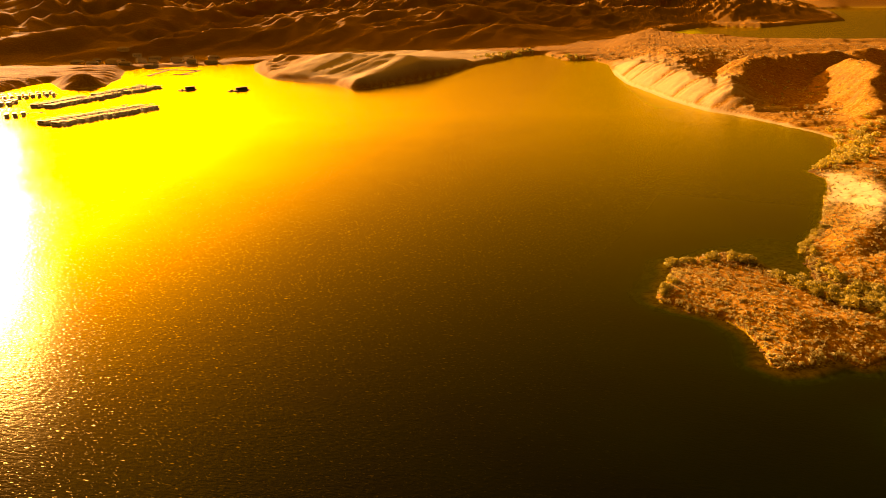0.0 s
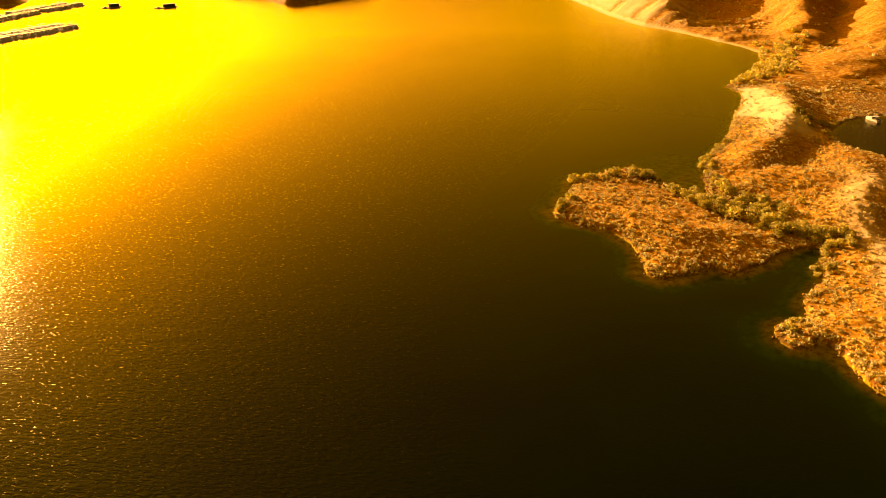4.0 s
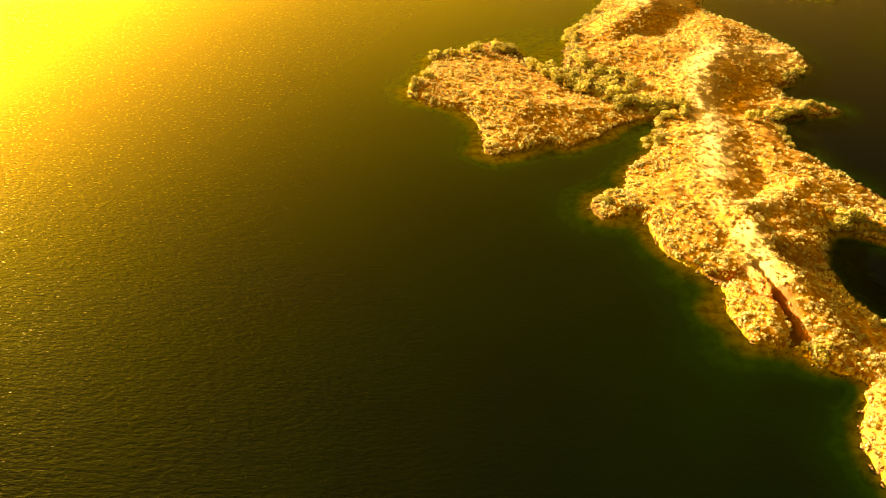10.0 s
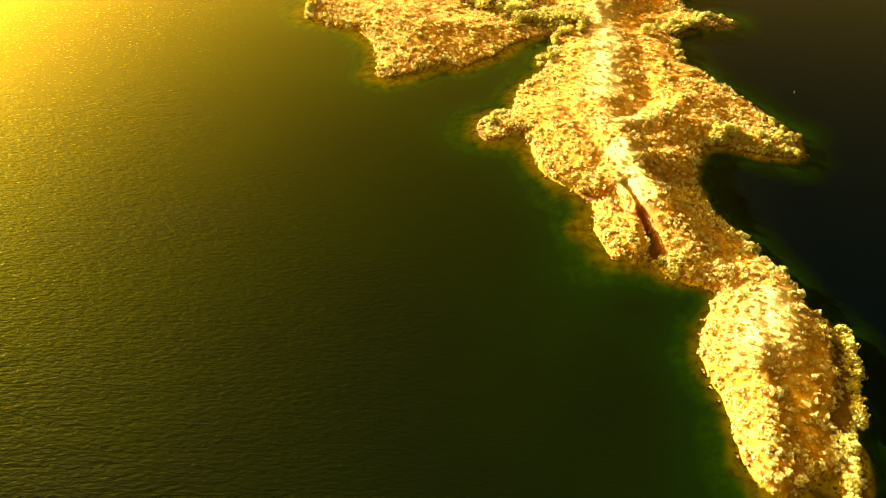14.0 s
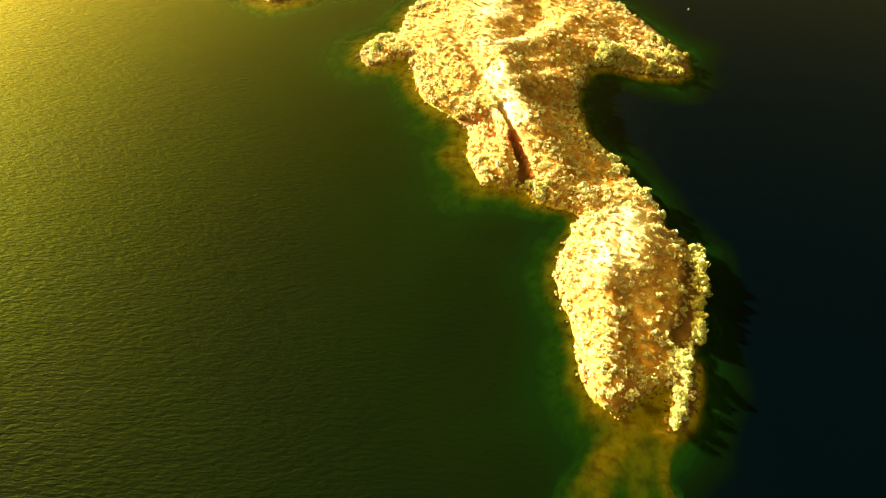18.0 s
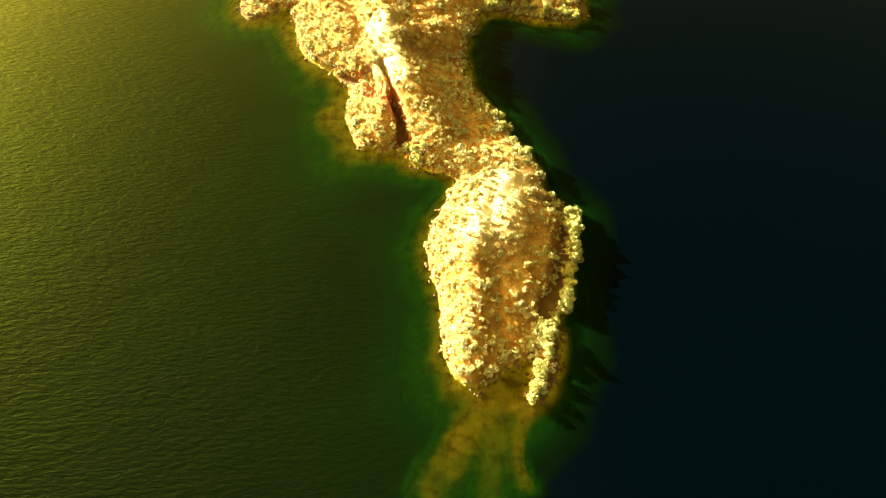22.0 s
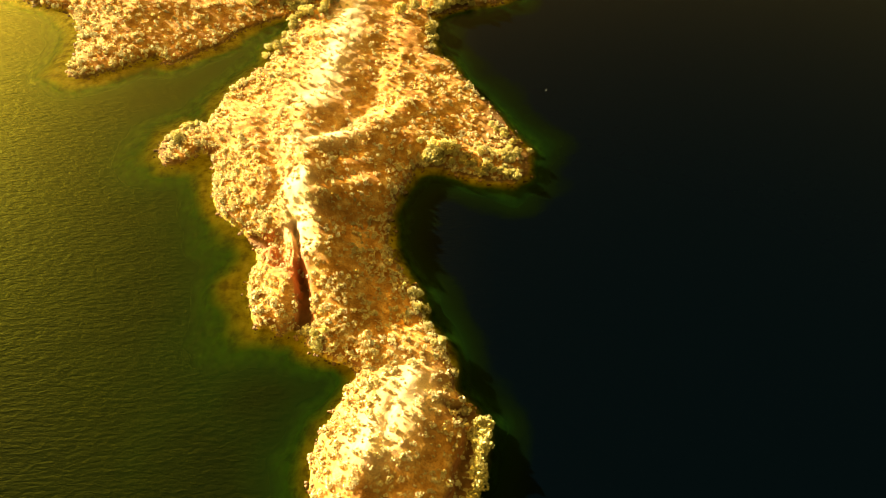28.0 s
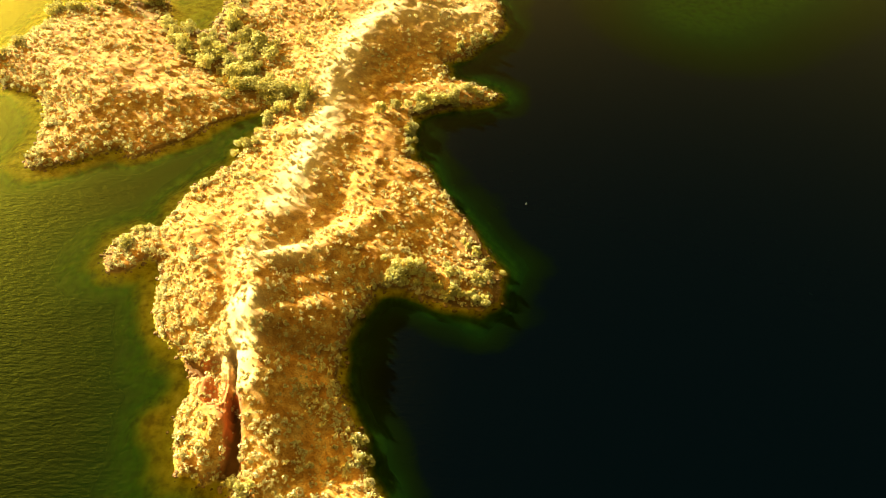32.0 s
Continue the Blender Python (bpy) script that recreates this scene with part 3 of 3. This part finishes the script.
def make_tree(seed, leafy, label):
    """A many-stemmed salt cedar, about 2 m across and 2 m high, standing on the origin."""
    rng = np.random.default_rng(seed)
    tree = tagged(new("salt_cedar"), label, "tree", "salt cedars along the shore")
    tops = []
    for k in range(5):
        a, out = k * 1.26 + rng.random(), 0.25 + 0.55 * rng.random()
        knee = (0.3 * out * math.cos(a), 0.3 * out * math.sin(a), 0.45 + 0.2 * rng.random())
        tip = (out * math.cos(a), out * math.sin(a), 1.0 + 0.55 * rng.random())
        part("stem", limb([((0.06 * math.cos(a), 0.06 * math.sin(a), -0.25), 0.07), (knee, 0.05), (tip, 0.02)]), BARK, tree)
        tops.append((*tip, 0.32 + 0.22 * rng.random()))
        low = (1.05 * out * math.cos(a + 0.5), 1.05 * out * math.sin(a + 0.5), 0.5 + 0.3 * rng.random())
        tops.append((*low, 0.28 + 0.2 * rng.random()))
    tops.append((0, 0, 1.55, 0.42))
    crown = new("crown", kites("crown", leaves(rng, 420, tops, 0.26), leafy))
    crown.parent = tree
    return tree


def put(kind, x, y, size, tall, turn, sink=0.05):
    return copy_thing(kind, Matrix.Translation((x, y, height_at(x, y) - sink)) @ Matrix.Rotation(turn, 4, "Z") @ Matrix.Diagonal((size, size, size * tall, 1)))


rng = np.random.default_rng(5)
# where trees grow thick: from, to, spread, how many, size
THICKETS = [((-46, 243), (-12, 212), 5.0, 52, 2.1), ((-14, 212), (2, 203), 4.5, 28, 1.9), ((-30, 246), (-8, 226), 5.0, 30, 2.0), ((-80, 246), (-50, 258), 2.6, 22, 1.7),
            ((-86, 214), (-82, 226), 1.6, 10, 1.5), ((-31, 254), (-30, 282), 2.2, 15, 1.5), ((-28, 286), (-19, 304), 2.0, 8, 1.3), ((-9, 186), (-5, 202), 2.2, 14, 1.5),
            ((22, 205), (40, 211), 2.8, 26, 1.6), ((30, 189), (31, 202), 1.2, 9, 1.3), ((42, 216), (52, 216), 1.2, 8, 1.2), ((40, 232), (50, 246), 1.8, 9, 1.2),
            ((29, 147), (36, 148), 1.5, 16, 1.3), ((36, 145), (51, 142.5), 1.0, 26, 0.9), ((40, 148), (50, 147), 1.8, 14, 0.9), ((44, 160), (52, 150), 1.6, 12, 1.0), ((40.6, 74), (41.4, 87), 0.7, 17, 1.5), ((37.2, 64), (40, 74), 0.6, 12, 1.2),
            ((33.3, 60), (35.6, 63), 0.7, 7, 1.2), ((30.5, 49.5), (34, 58), 0.7, 12, 1.0), ((-27, 148), (-22, 156), 1.4, 9, 0.9), ((24.5, 117), (36, 97), 0.9, 9, 0.8),
            ((12, 101), (14, 99), 0.8, 4, 0.9), ((70, 345), (112, 372), 6, 14, 2.4),
            ((24, 318), (14, 336), 2.0, 8, 1.5), ((16, 340), (30, 330), 2.5, 8, 1.6)]
tree_label = "yellow-green salt cedar thicket with many thin stems at the shore"
kinds = [make_tree(100 + k, GREEN, tree_label) for k in range(5)]
grown = []
for a, b, spread, many, size in THICKETS:
    for _ in range(many):
        k = rng.random()
        x, y = a[0] + (b[0] - a[0]) * k + rng.normal() * spread * 0.7, a[1] + (b[1] - a[1]) * k + rng.normal() * spread * 0.7
        if height_at(x, y) < -0.5:
            continue
        grown.append((x, y))
        put(kinds[rng.integers(5)], x, y, size * (0.6 + 0.55 * rng.random()), 0.75 + 0.3 * rng.random(), rng.random() * 6.28)
for x, y, size in ((-21.5, 317.5, 2.3), (11, 101.8, 1.1), (30.3, 110.8, 1.0)):
    grown.append((x, y))
    put(kinds[0], x, y, size, 0.85, 1.0)
for kind in kinds:
    for ob in (kind, *kind.children):
        bpy.data.objects.remove(ob)
grown = np.array(grown)
far_trees = []
for a, b, spread, many, size in (((2, 422), (34, 462), 7, 60, 2.4), ((26, 470), (60, 540), 14, 80, 2.6), ((72, 350), (116, 374), 7, 30, 2.2), ((-180, 1090), (-290, 1200), 12, 60, 3), ((-340, 1060), (-290, 1230), 12, 60, 3)):
    for _ in range(many):
        k, r = rng.random(), np.random.default_rng(rng.integers(1 << 30))
        x, y = a[0] + (b[0] - a[0]) * k + rng.normal() * spread * 0.7, a[1] + (b[1] - a[1]) * k + rng.normal() * spread * 0.7
        s = size * (0.6 + 0.55 * rng.random())
        if height_at(x, y) > -0.3:
            far_trees.append(leaves(r, 70, [(0, 0, 1, 0.7), (0.5, 0.2, 0.6, 0.5), (-0.4, 0.4, 0.7, 0.5), (0, -0.5, 0.5, 0.5)], 0.45) * s + [x, y, height_at(x, y) - 0.1])
tagged(new("far_thicket", kites("far_thicket", np.concatenate(far_trees), GREEN)), "yellow-green shrubby thicket at the far shores", "thicket", kind="stuff")

# scrub: single shrubs on the tip of the peninsula, the rest as one growth
variants = [kites("shrub", leaves(np.random.default_rng(300 + k), 70, shrub_clumps(np.random.default_rng(400 + k)), 0.36), SCRUB) for k in range(6)]
lots = [leaves(np.random.default_rng(500 + k), 24, shrub_clumps(np.random.default_rng(600 + k)), 0.55) for k in range(12)]
step = 0.76
sx, sy = [v.ravel() for v in np.meshgrid(np.arange(-90, 118, step), np.arange(46, 425, step))]
sx, sy = sx + (rng.random(sx.size) - 0.5) * step * 1.3, sy + (rng.random(sx.size) - 0.5) * step * 1.3
sh, ssand, sd = land(sx, sy)
patchy = fbm(sx, sy, 9, 3, 90)
thick = np.where(sy < 156, 0.46, 0.19) + 0.08 * (sx < -30) + 0.12 * ((sy < 128) & (sx > 9))
likely = thick + 0.6 * (patchy - 0.45) + 0.42 * np.exp(-np.maximum(sd, 0) / 2.5)
west = np.clip((land(sx + 1.0, sy)[0] - land(sx - 1.0, sy)[0]) * 0.9, -0.04, 0.22)
likely = likely + west
likely = likely * (1 - 0.55 * np.clip(ssand * 1.4, 0, 1) - 0.4 * (ssand > 0.8)) * np.where(sx > 65, 0.6, 1)
keep = (sh > 0.3) & (rng.random(sx.size) < likely)
sx, sy, sd = sx[keep], sy[keep], sd[keep]
size = (0.24 + 0.60 * rng.random(sx.size) ** 2.0) * (1 + 0.5 * np.exp(-sd / 2.5))
single = 0
growth = []
for x, y, s in zip(sx, sy, size):
    z = height_at(x, y)
    if y < 84 and single < 285 and s > 0.4:
        single += 1
        ob = new("shrub", variants[rng.integers(6)])
        ob.matrix_world = Matrix.Translation((x, y, z - 0.08)) @ Matrix.Rotation(rng.random() * 6.28, 4, "Z") @ Matrix.Diagonal((s, s, s * (0.8 + 0.5 * rng.random()), 1))
        tagged(ob, "dry straw-coloured desert shrub on stony ground", "shrub", "desert shrubs on the headland")
        continue
    a, q = rng.random() * 6.28, lots[rng.integers(12)]
    turned = q @ np.array([[math.cos(a), math.sin(a), 0], [-math.sin(a), math.cos(a), 0], [0, 0, 1]])
    growth.append(turned * [s, s, s * 1.2] + [x, y, z - 0.08])
tagged(new("desert_scrub", kites("desert_scrub", np.concatenate(growth), SCRUB)), "straw-coloured dry scrub scattered over the peninsula", "scrub", kind="stuff")

# far scrub on the hills round the bay
fx, fy = rng.random(16000) * 560 - 180, 400 + rng.random(16000) ** 1.3 * 900
fh, fsand_lit, fd = land(fx, fy)
keep = (fh > 0.8) & (fsand_lit < 0.3) & (rng.random(fx.size) < 0.15 + 0.5 * (fbm(fx, fy, 40, 3, 91) > 0.5) * np.exp(-fh / 14))
far_growth = []
for x, y, z in zip(fx[keep], fy[keep], fh[keep]):
    s = 0.8 + 1.3 * rng.random()
    far_growth.append(lots[rng.integers(12)][:12] * [1.3 * s, 1.3 * s, s] + [x, y, height_at(x, y) - 0.2])
tagged(new("hill_scrub", kites("hill_scrub", np.concatenate(far_growth), SCRUB)), "sparse dry scrub on the hills round the bay", "scrub", kind="stuff")

# stones along the waterline
ball = bmesh.new()
bmesh.ops.create_icosphere(ball, subdivisions=1, radius=1)
ball_v, ball_f = np.array([v.co for v in ball.verts]), np.array([[v.index for v in f.verts] for f in ball.faces])
ball.free()
rx, ry = rng.random(60000) * 152 - 92, 45 + rng.random(60000) * 270
rh, rs, rd = land(rx, ry)
keep = np.where((np.abs(rd + 0.1) < 0.9))[0][:2600]
stone_v, stone_f = [], []
for n, i in enumerate(keep):
    s = 0.14 + 0.42 * rng.random() ** 3
    v = ball_v * (0.7 + 0.6 * rng.random((len(ball_v), 1))) * [s, s * (0.6 + 0.6 * rng.random()), s * 0.65]
    stone_v.append(v + [rx[i], ry[i], max(height_at(rx[i], ry[i]), -0.25) + 0.05])
    stone_f.append(ball_f + n * len(ball_v))
me = bpy.data.meshes.new("shore_stones")
me.from_pydata(np.concatenate(stone_v).tolist(), [], np.concatenate(stone_f).tolist())
me.materials.append(ROCK)
tagged(new("shore_stones", me), "rough brown stones along the waterline", "stones", kind="stuff")


# ---------------------------------------------------------------- boats, marina, houses
HULL = plain_material("white_gelcoat", (0.72, 0.72, 0.70), (0.84, 0.83, 0.80), 3, 0.3, 0, 0.5)
CANVAS = plain_material("dark_canvas", (0.05, 0.06, 0.09), (0.10, 0.11, 0.14), 8, 0.85)
TINTED = plain_material("tinted_glass", (0.02, 0.025, 0.03), (0.04, 0.045, 0.05), 1, 0.08, 0, 0.5)
DECKING = plain_material("weathered_decking", (0.24, 0.19, 0.13), (0.42, 0.35, 0.26), 2.5, 0.85)
STEEL = plain_material("dull_steel", (0.30, 0.30, 0.30), (0.45, 0.44, 0.42), 4, 0.45, 0.7)
STUCCO = plain_material("tan_stucco", (0.60, 0.50, 0.38), (0.76, 0.66, 0.52), 0.8, 0.9)
ROOFING = plain_material("clay_roofing", (0.40, 0.28, 0.20), (0.62, 0.50, 0.40), 1.2, 0.85)


def box(bm, x0, y0, z0, x1, y1, z1, taper=0.0):
    """A block; taper draws in its top."""
    v = [bm.verts.new((x + (taper if x == x0 else -taper) * (z == z1), y + (taper if y == y0 else -taper) * (z == z1), z)) for z in (z0, z1) for y in (y0, y1) for x in (x0, x1)]
    for f in ((0, 2, 3, 1), (4, 5, 7, 6), (0, 1, 5, 4), (1, 3, 7, 5), (3, 2, 6, 7), (2, 0, 4, 6)):
        bm.faces.new([v[i] for i in f])


def block(name, parent, material, *sizes, taper=0.0, bevel=0.0, label=""):
    bm = bmesh.new()
    box(bm, *sizes, taper=taper)
    if bevel:
        bmesh.ops.bevel(bm, geom=bm.edges[:], offset=bevel, segments=2, affect="EDGES")
    return part(name, bm, material, parent, label)


def hull_shape(length, beam, side, keel):
    """A boat's hull along +y, bow at +y, open face on top closed by a deck."""
    bm, rings = bmesh.new(), []
    for k in range(9):
        f = k / 8
        half = beam / 2 * (1 - max(0, (f - 0.55) / 0.45) ** 2.2 * 0.97)
        y, rise = (f - 0.5) * length, 0.25 * side * f * f
        rings.append([bm.verts.new(p) for p in ((-half, y, side + rise), (-half * 0.82, y, 0.05), (0, y, -keel * (1 - 0.5 * f)), (half * 0.82, y, 0.05), (half, y, side + rise))])
    for a, b in zip(rings, rings[1:]):
        for i in range(4):
            bm.faces.new((a[i], a[i + 1], b[i + 1], b[i]))
        bm.faces.new((a[4], a[0], b[0], b[4]))
    bm.faces.new(rings[0])
    bm.faces.new(rings[-1][::-1])
    bmesh.ops.recalc_face_normals(bm, faces=bm.faces[:])
    return bm


def make_cruiser():
    """A white motor boat, 8 m long."""
    boat = tagged(new("motor_boat"), "white motor boat nosed onto the small sandy beach", "boat")
    part("hull", hull_shape(8.0, 3.0, 0.95, 0.45), HULL, boat)
    block("cabin", boat, HULL, -1.05, -0.4, 0.9, 1.05, 2.2, 1.75, taper=0.22, bevel=0.08)
    block("windshield", boat, TINTED, -1.08, -0.55, 1.45, 1.08, -0.42, 2.05, taper=0.05, label="dark tinted windshield")
    block("canopy", boat, HULL, -1.2, -2.8, 2.35, 1.2, -0.3, 2.47, bevel=0.04, label="white canvas canopy over the cockpit")
    for sx in (-1.1, 1.1):
        for y in (-2.7, -0.45):
            bm = bmesh.new()
            rod(bm, (sx, y, 0.9), (sx, y, 2.36), 0.03, 0.03)
            part("canopy_post", bm, STEEL, boat)
    block("bench", boat, CANVAS, -1.1, -3.2, 0.98, 1.1, -2.5, 1.4, bevel=0.05)
    motor = block("outboard_motor", boat, CANVAS, -0.3, -4.45, 0.5, 0.3, -3.98, 1.35, taper=0.06, bevel=0.05)
    return boat


cruiser = make_cruiser()
cruiser.matrix_world = Matrix.Translation((54.0, 353.2, 0.0)) @ Matrix.Rotation(radians(28), 4, "Z")

buoy = tagged(new("marker_buoy"), "small white marker buoy floating on dark water", "buoy")
bm = bmesh.new()
bmesh.ops.create_cone(bm, cap_ends=True, segments=14, radius1=0.32, radius2=0.26, depth=0.5, matrix=Matrix.Translation((0, 0, 0.05)))
part("float", bm, HULL, buoy)
bm = bmesh.new()
bmesh.ops.create_cone(bm, cap_ends=True, segments=12, radius1=0.16, radius2=0.06, depth=0.9, matrix=Matrix.Translation((0, 0, 0.75)))
part("top_mark", bm, HULL, buoy)
buoy.matrix_world = Matrix.Translation((59, 172.5, 0)) @ Matrix.Scale(0.45, 4)


def make_houseboat(kind):
    """A houseboat, 15 m long and 4.4 m wide, bow at +y."""
    boat = tagged(new("houseboat"), ("white houseboat with a flat sun deck moored at the dock", "white houseboat with a tan canvas shade moored at the dock", "long white houseboat with dark windows moored at the dock")[kind], "houseboat", "houseboats in the marina")
    long = (13, 15, 17)[kind]
    part("hull", hull_shape(long, 4.2, 0.7, 0.35), HULL, boat)
    cabin = block("cabin", boat, HULL, -1.8, -long * 0.38, 0.75, 1.8, long * 0.26, 3.0, bevel=0.06)
    for sx in (-1, 1):
        for k in range(3):
            y = -long * 0.3 + k * long * 0.18
            block("window", cabin, TINTED, *sorted((sx * 1.795, sx * 1.815))[:1], y, 1.6, *sorted((sx * 1.795, sx * 1.815))[1:], y + long * 0.12, 2.4)
    block("sun_deck", boat, HULL, -2.05, -long * 0.42, 3.02, 2.05, long * 0.36, 3.16)
    if kind:
        block("shade", boat, (HULL, DECKING, CANVAS)[kind], -1.6, -long * 0.3, 4.9, 1.6, long * 0.02, 5.0, label="canvas shade on thin posts")
        for sx in (-1.5, 1.5):
            for y in (-long * 0.29, long * 0.01):
                bm = bmesh.new()
                rod(bm, (sx, y, 3.16), (sx, y, 4.92), 0.05, 0.05)
                part("shade_post", bm, STEEL, boat)
    for sx in (-1.98, 1.98):
        bm = bmesh.new()
        rod(bm, (sx, -long * 0.41, 3.95), (sx, long * 0.35, 3.95), 0.04, 0.04)
        for k in range(6):
            y = -long * 0.41 + k * long * 0.152
            rod(bm, (sx, y, 3.16), (sx, y, 3.95), 0.035, 0.035)
        part("railing", bm, STEEL, boat)
    return boat


def make_dock(a, b, wide, label):
    """A floating dock from a to b."""
    dock = tagged(new("floating_dock"), label, "dock", "docks of the marina")
    a, b = Vector((*a, 0)), Vector((*b, 0))
    far = (b - a).length
    block("deck", dock, DECKING, -wide / 2, 0, 0.38, wide / 2, far, 0.52)
    for k in range(int(far // 6) + 1):
        block("pontoon", dock, CANVAS, -wide / 2 + 0.15, k * 6, -0.3, wide / 2 - 0.15, min(k * 6 + 2.4, far), 0.38)
    dock.matrix_world = Matrix.Translation(a) @ Matrix.Rotation(math.atan2(-(b - a).x, (b - a).y), 4, "Z")
    return dock


house_boats = [make_houseboat(k) for k in range(3)]
berths = 0
# rows of berths: from, to, both sides
for a, b, sides in (((-578, 462), (-556, 566), (-1, 1)), ((-668, 546), (-662, 708), (-1, 1)), ((-775, 592), (-735, 640), (-1, 1)), ((-664, 500), (-640, 522), (1,)), ((-792, 520), (-716, 568), (-1, 1))):
    make_dock(a, b, 3.0, "long grey floating dock lined with moored houseboats")
    a, b = Vector((*a, 0)), Vector((*b, 0))
    ahead = (b - a).normalized()
    side = Vector((ahead.y, -ahead.x, 0))
    for sgn in sides:
        at = 3.5
        while at < (b - a).length:
            if rng.random() < 0.93:
                kind = rng.integers(3)
                place = a + ahead * at + side * sgn * (2.0 + (13, 15, 17)[kind] / 2)
                facing = math.atan2(-(side * sgn).x, (side * sgn).y) + (math.pi if rng.random() < 0.25 else 0)
                copy_thing(house_boats[kind], Matrix.Translation(place) @ Matrix.Rotation(facing + rng.normal() * 0.02, 4, "Z"))
                berths += 1
            at += 6.2 + rng.random() * 0.9
for boat in house_boats:
    for ob in (*boat.children_recursive, boat):
        bpy.data.objects.remove(ob)
for a, b in (((-800, 908), (-735, 904)), ((-782, 906), (-758, 826)), ((-728, 902), (-720, 846)), ((-820, 922), (-800, 908)), ((-735, 850), (-708, 848))):
    make_dock(a, b, 4.0, "pale floating dock off the marina's shore")


def make_platform(x, y, turn, long):
    """A dark working platform with a shed, afloat in the bay."""
    raft = tagged(new("floating_platform"), "dark floating work platform with a low shed, moored alone", "platform", "platforms in the bay")
    block("deck", raft, DECKING, -3.5, -long / 2, 0.1, 3.5, long / 2, 0.7, bevel=0.05)
    shed = block("shed", raft, CANVAS, -2.4, -long * 0.1, 0.7, 2.4, long * 0.4, 3.6)
    block("roof", shed, STEEL, -2.9, -long * 0.14, 3.6, 2.9, long * 0.44, 3.85, taper=0.1)
    for sx in (-3.2, 3.2):
        for y0 in (-long * 0.46, -long * 0.2):
            bm = bmesh.new()
            rod(bm, (sx, y0, 0.7), (sx, y0, 2.6), 0.09, 0.09)
            part("post", bm, STEEL, raft)
    block("winch", raft, STEEL, -1.0, -long * 0.4, 0.7, 1.0, -long * 0.3, 1.9, bevel=0.1)
    raft.matrix_world = Matrix.Translation((x, y, 0)) @ Matrix.Rotation(radians(turn), 4, "Z")


make_platform(-602, 693, -30, 20)
make_platform(-538, 697, -35, 24)


def make_house(wide, deep, tall, seed):
    """A low stucco house with a pitched roof."""
    r = random.Random(seed)
    house = tagged(new("house"), "low tan stucco house with a pale tiled roof below the mountains", "house", "houses above the marina")
    wall = block("wall", house, STUCCO, -wide / 2, -deep / 2, -3, wide / 2, deep / 2, tall)
    for k in range(int(wide // 4)):
        x = -wide / 2 + 1.6 + k * 4
        if k == 1:
            block("door", wall, DECKING, x, -deep / 2 - 0.03, 0, x + 1.1, -deep / 2 + 0.1, 2.1)
        else:
            pane = block("window", wall, TINTED, x, -deep / 2 - 0.02, 1.0, x + 1.5, -deep / 2 + 0.1, 2.2)
            block("sill", pane, HULL, x - 0.1, -deep / 2 - 0.12, 0.9, x + 1.6, -deep / 2, 1.0)
    bm = bmesh.new()
    e, w, d = 0.6, wide / 2, deep / 2
    v = [bm.verts.new(p) for p in ((-w - e, -d - e, tall), (w + e, -d - e, tall), (w + e, d + e, tall), (-w - e, d + e, tall), (-w * 0.6, 0, tall + deep * 0.22), (w * 0.6, 0, tall + deep * 0.22))]
    for f in ((0, 1, 5, 4), (1, 2, 5), (2, 3, 4, 5), (3, 0, 4), (3, 2, 1, 0)):
        bm.faces.new([v[i] for i in f])
    part("roof", bm, ROOFING, house)
    return house


for k in range(22):
    x, y = -965 + (k % 8) * 31 + rng.random() * 14, 905 + (k // 8) * 52 + rng.random() * 20 + (k % 8) * 4
    z = height_at(x, y)
    if z > 0.6:
        house = make_house(12 + rng.random() * 10, 9 + rng.random() * 4, 3.2 + 2.8 * (rng.random() < 0.4), k)
        house.matrix_world = Matrix.Translation((x, y, z)) @ Matrix.Rotation(radians(30 + rng.normal() * 14), 4, "Z")
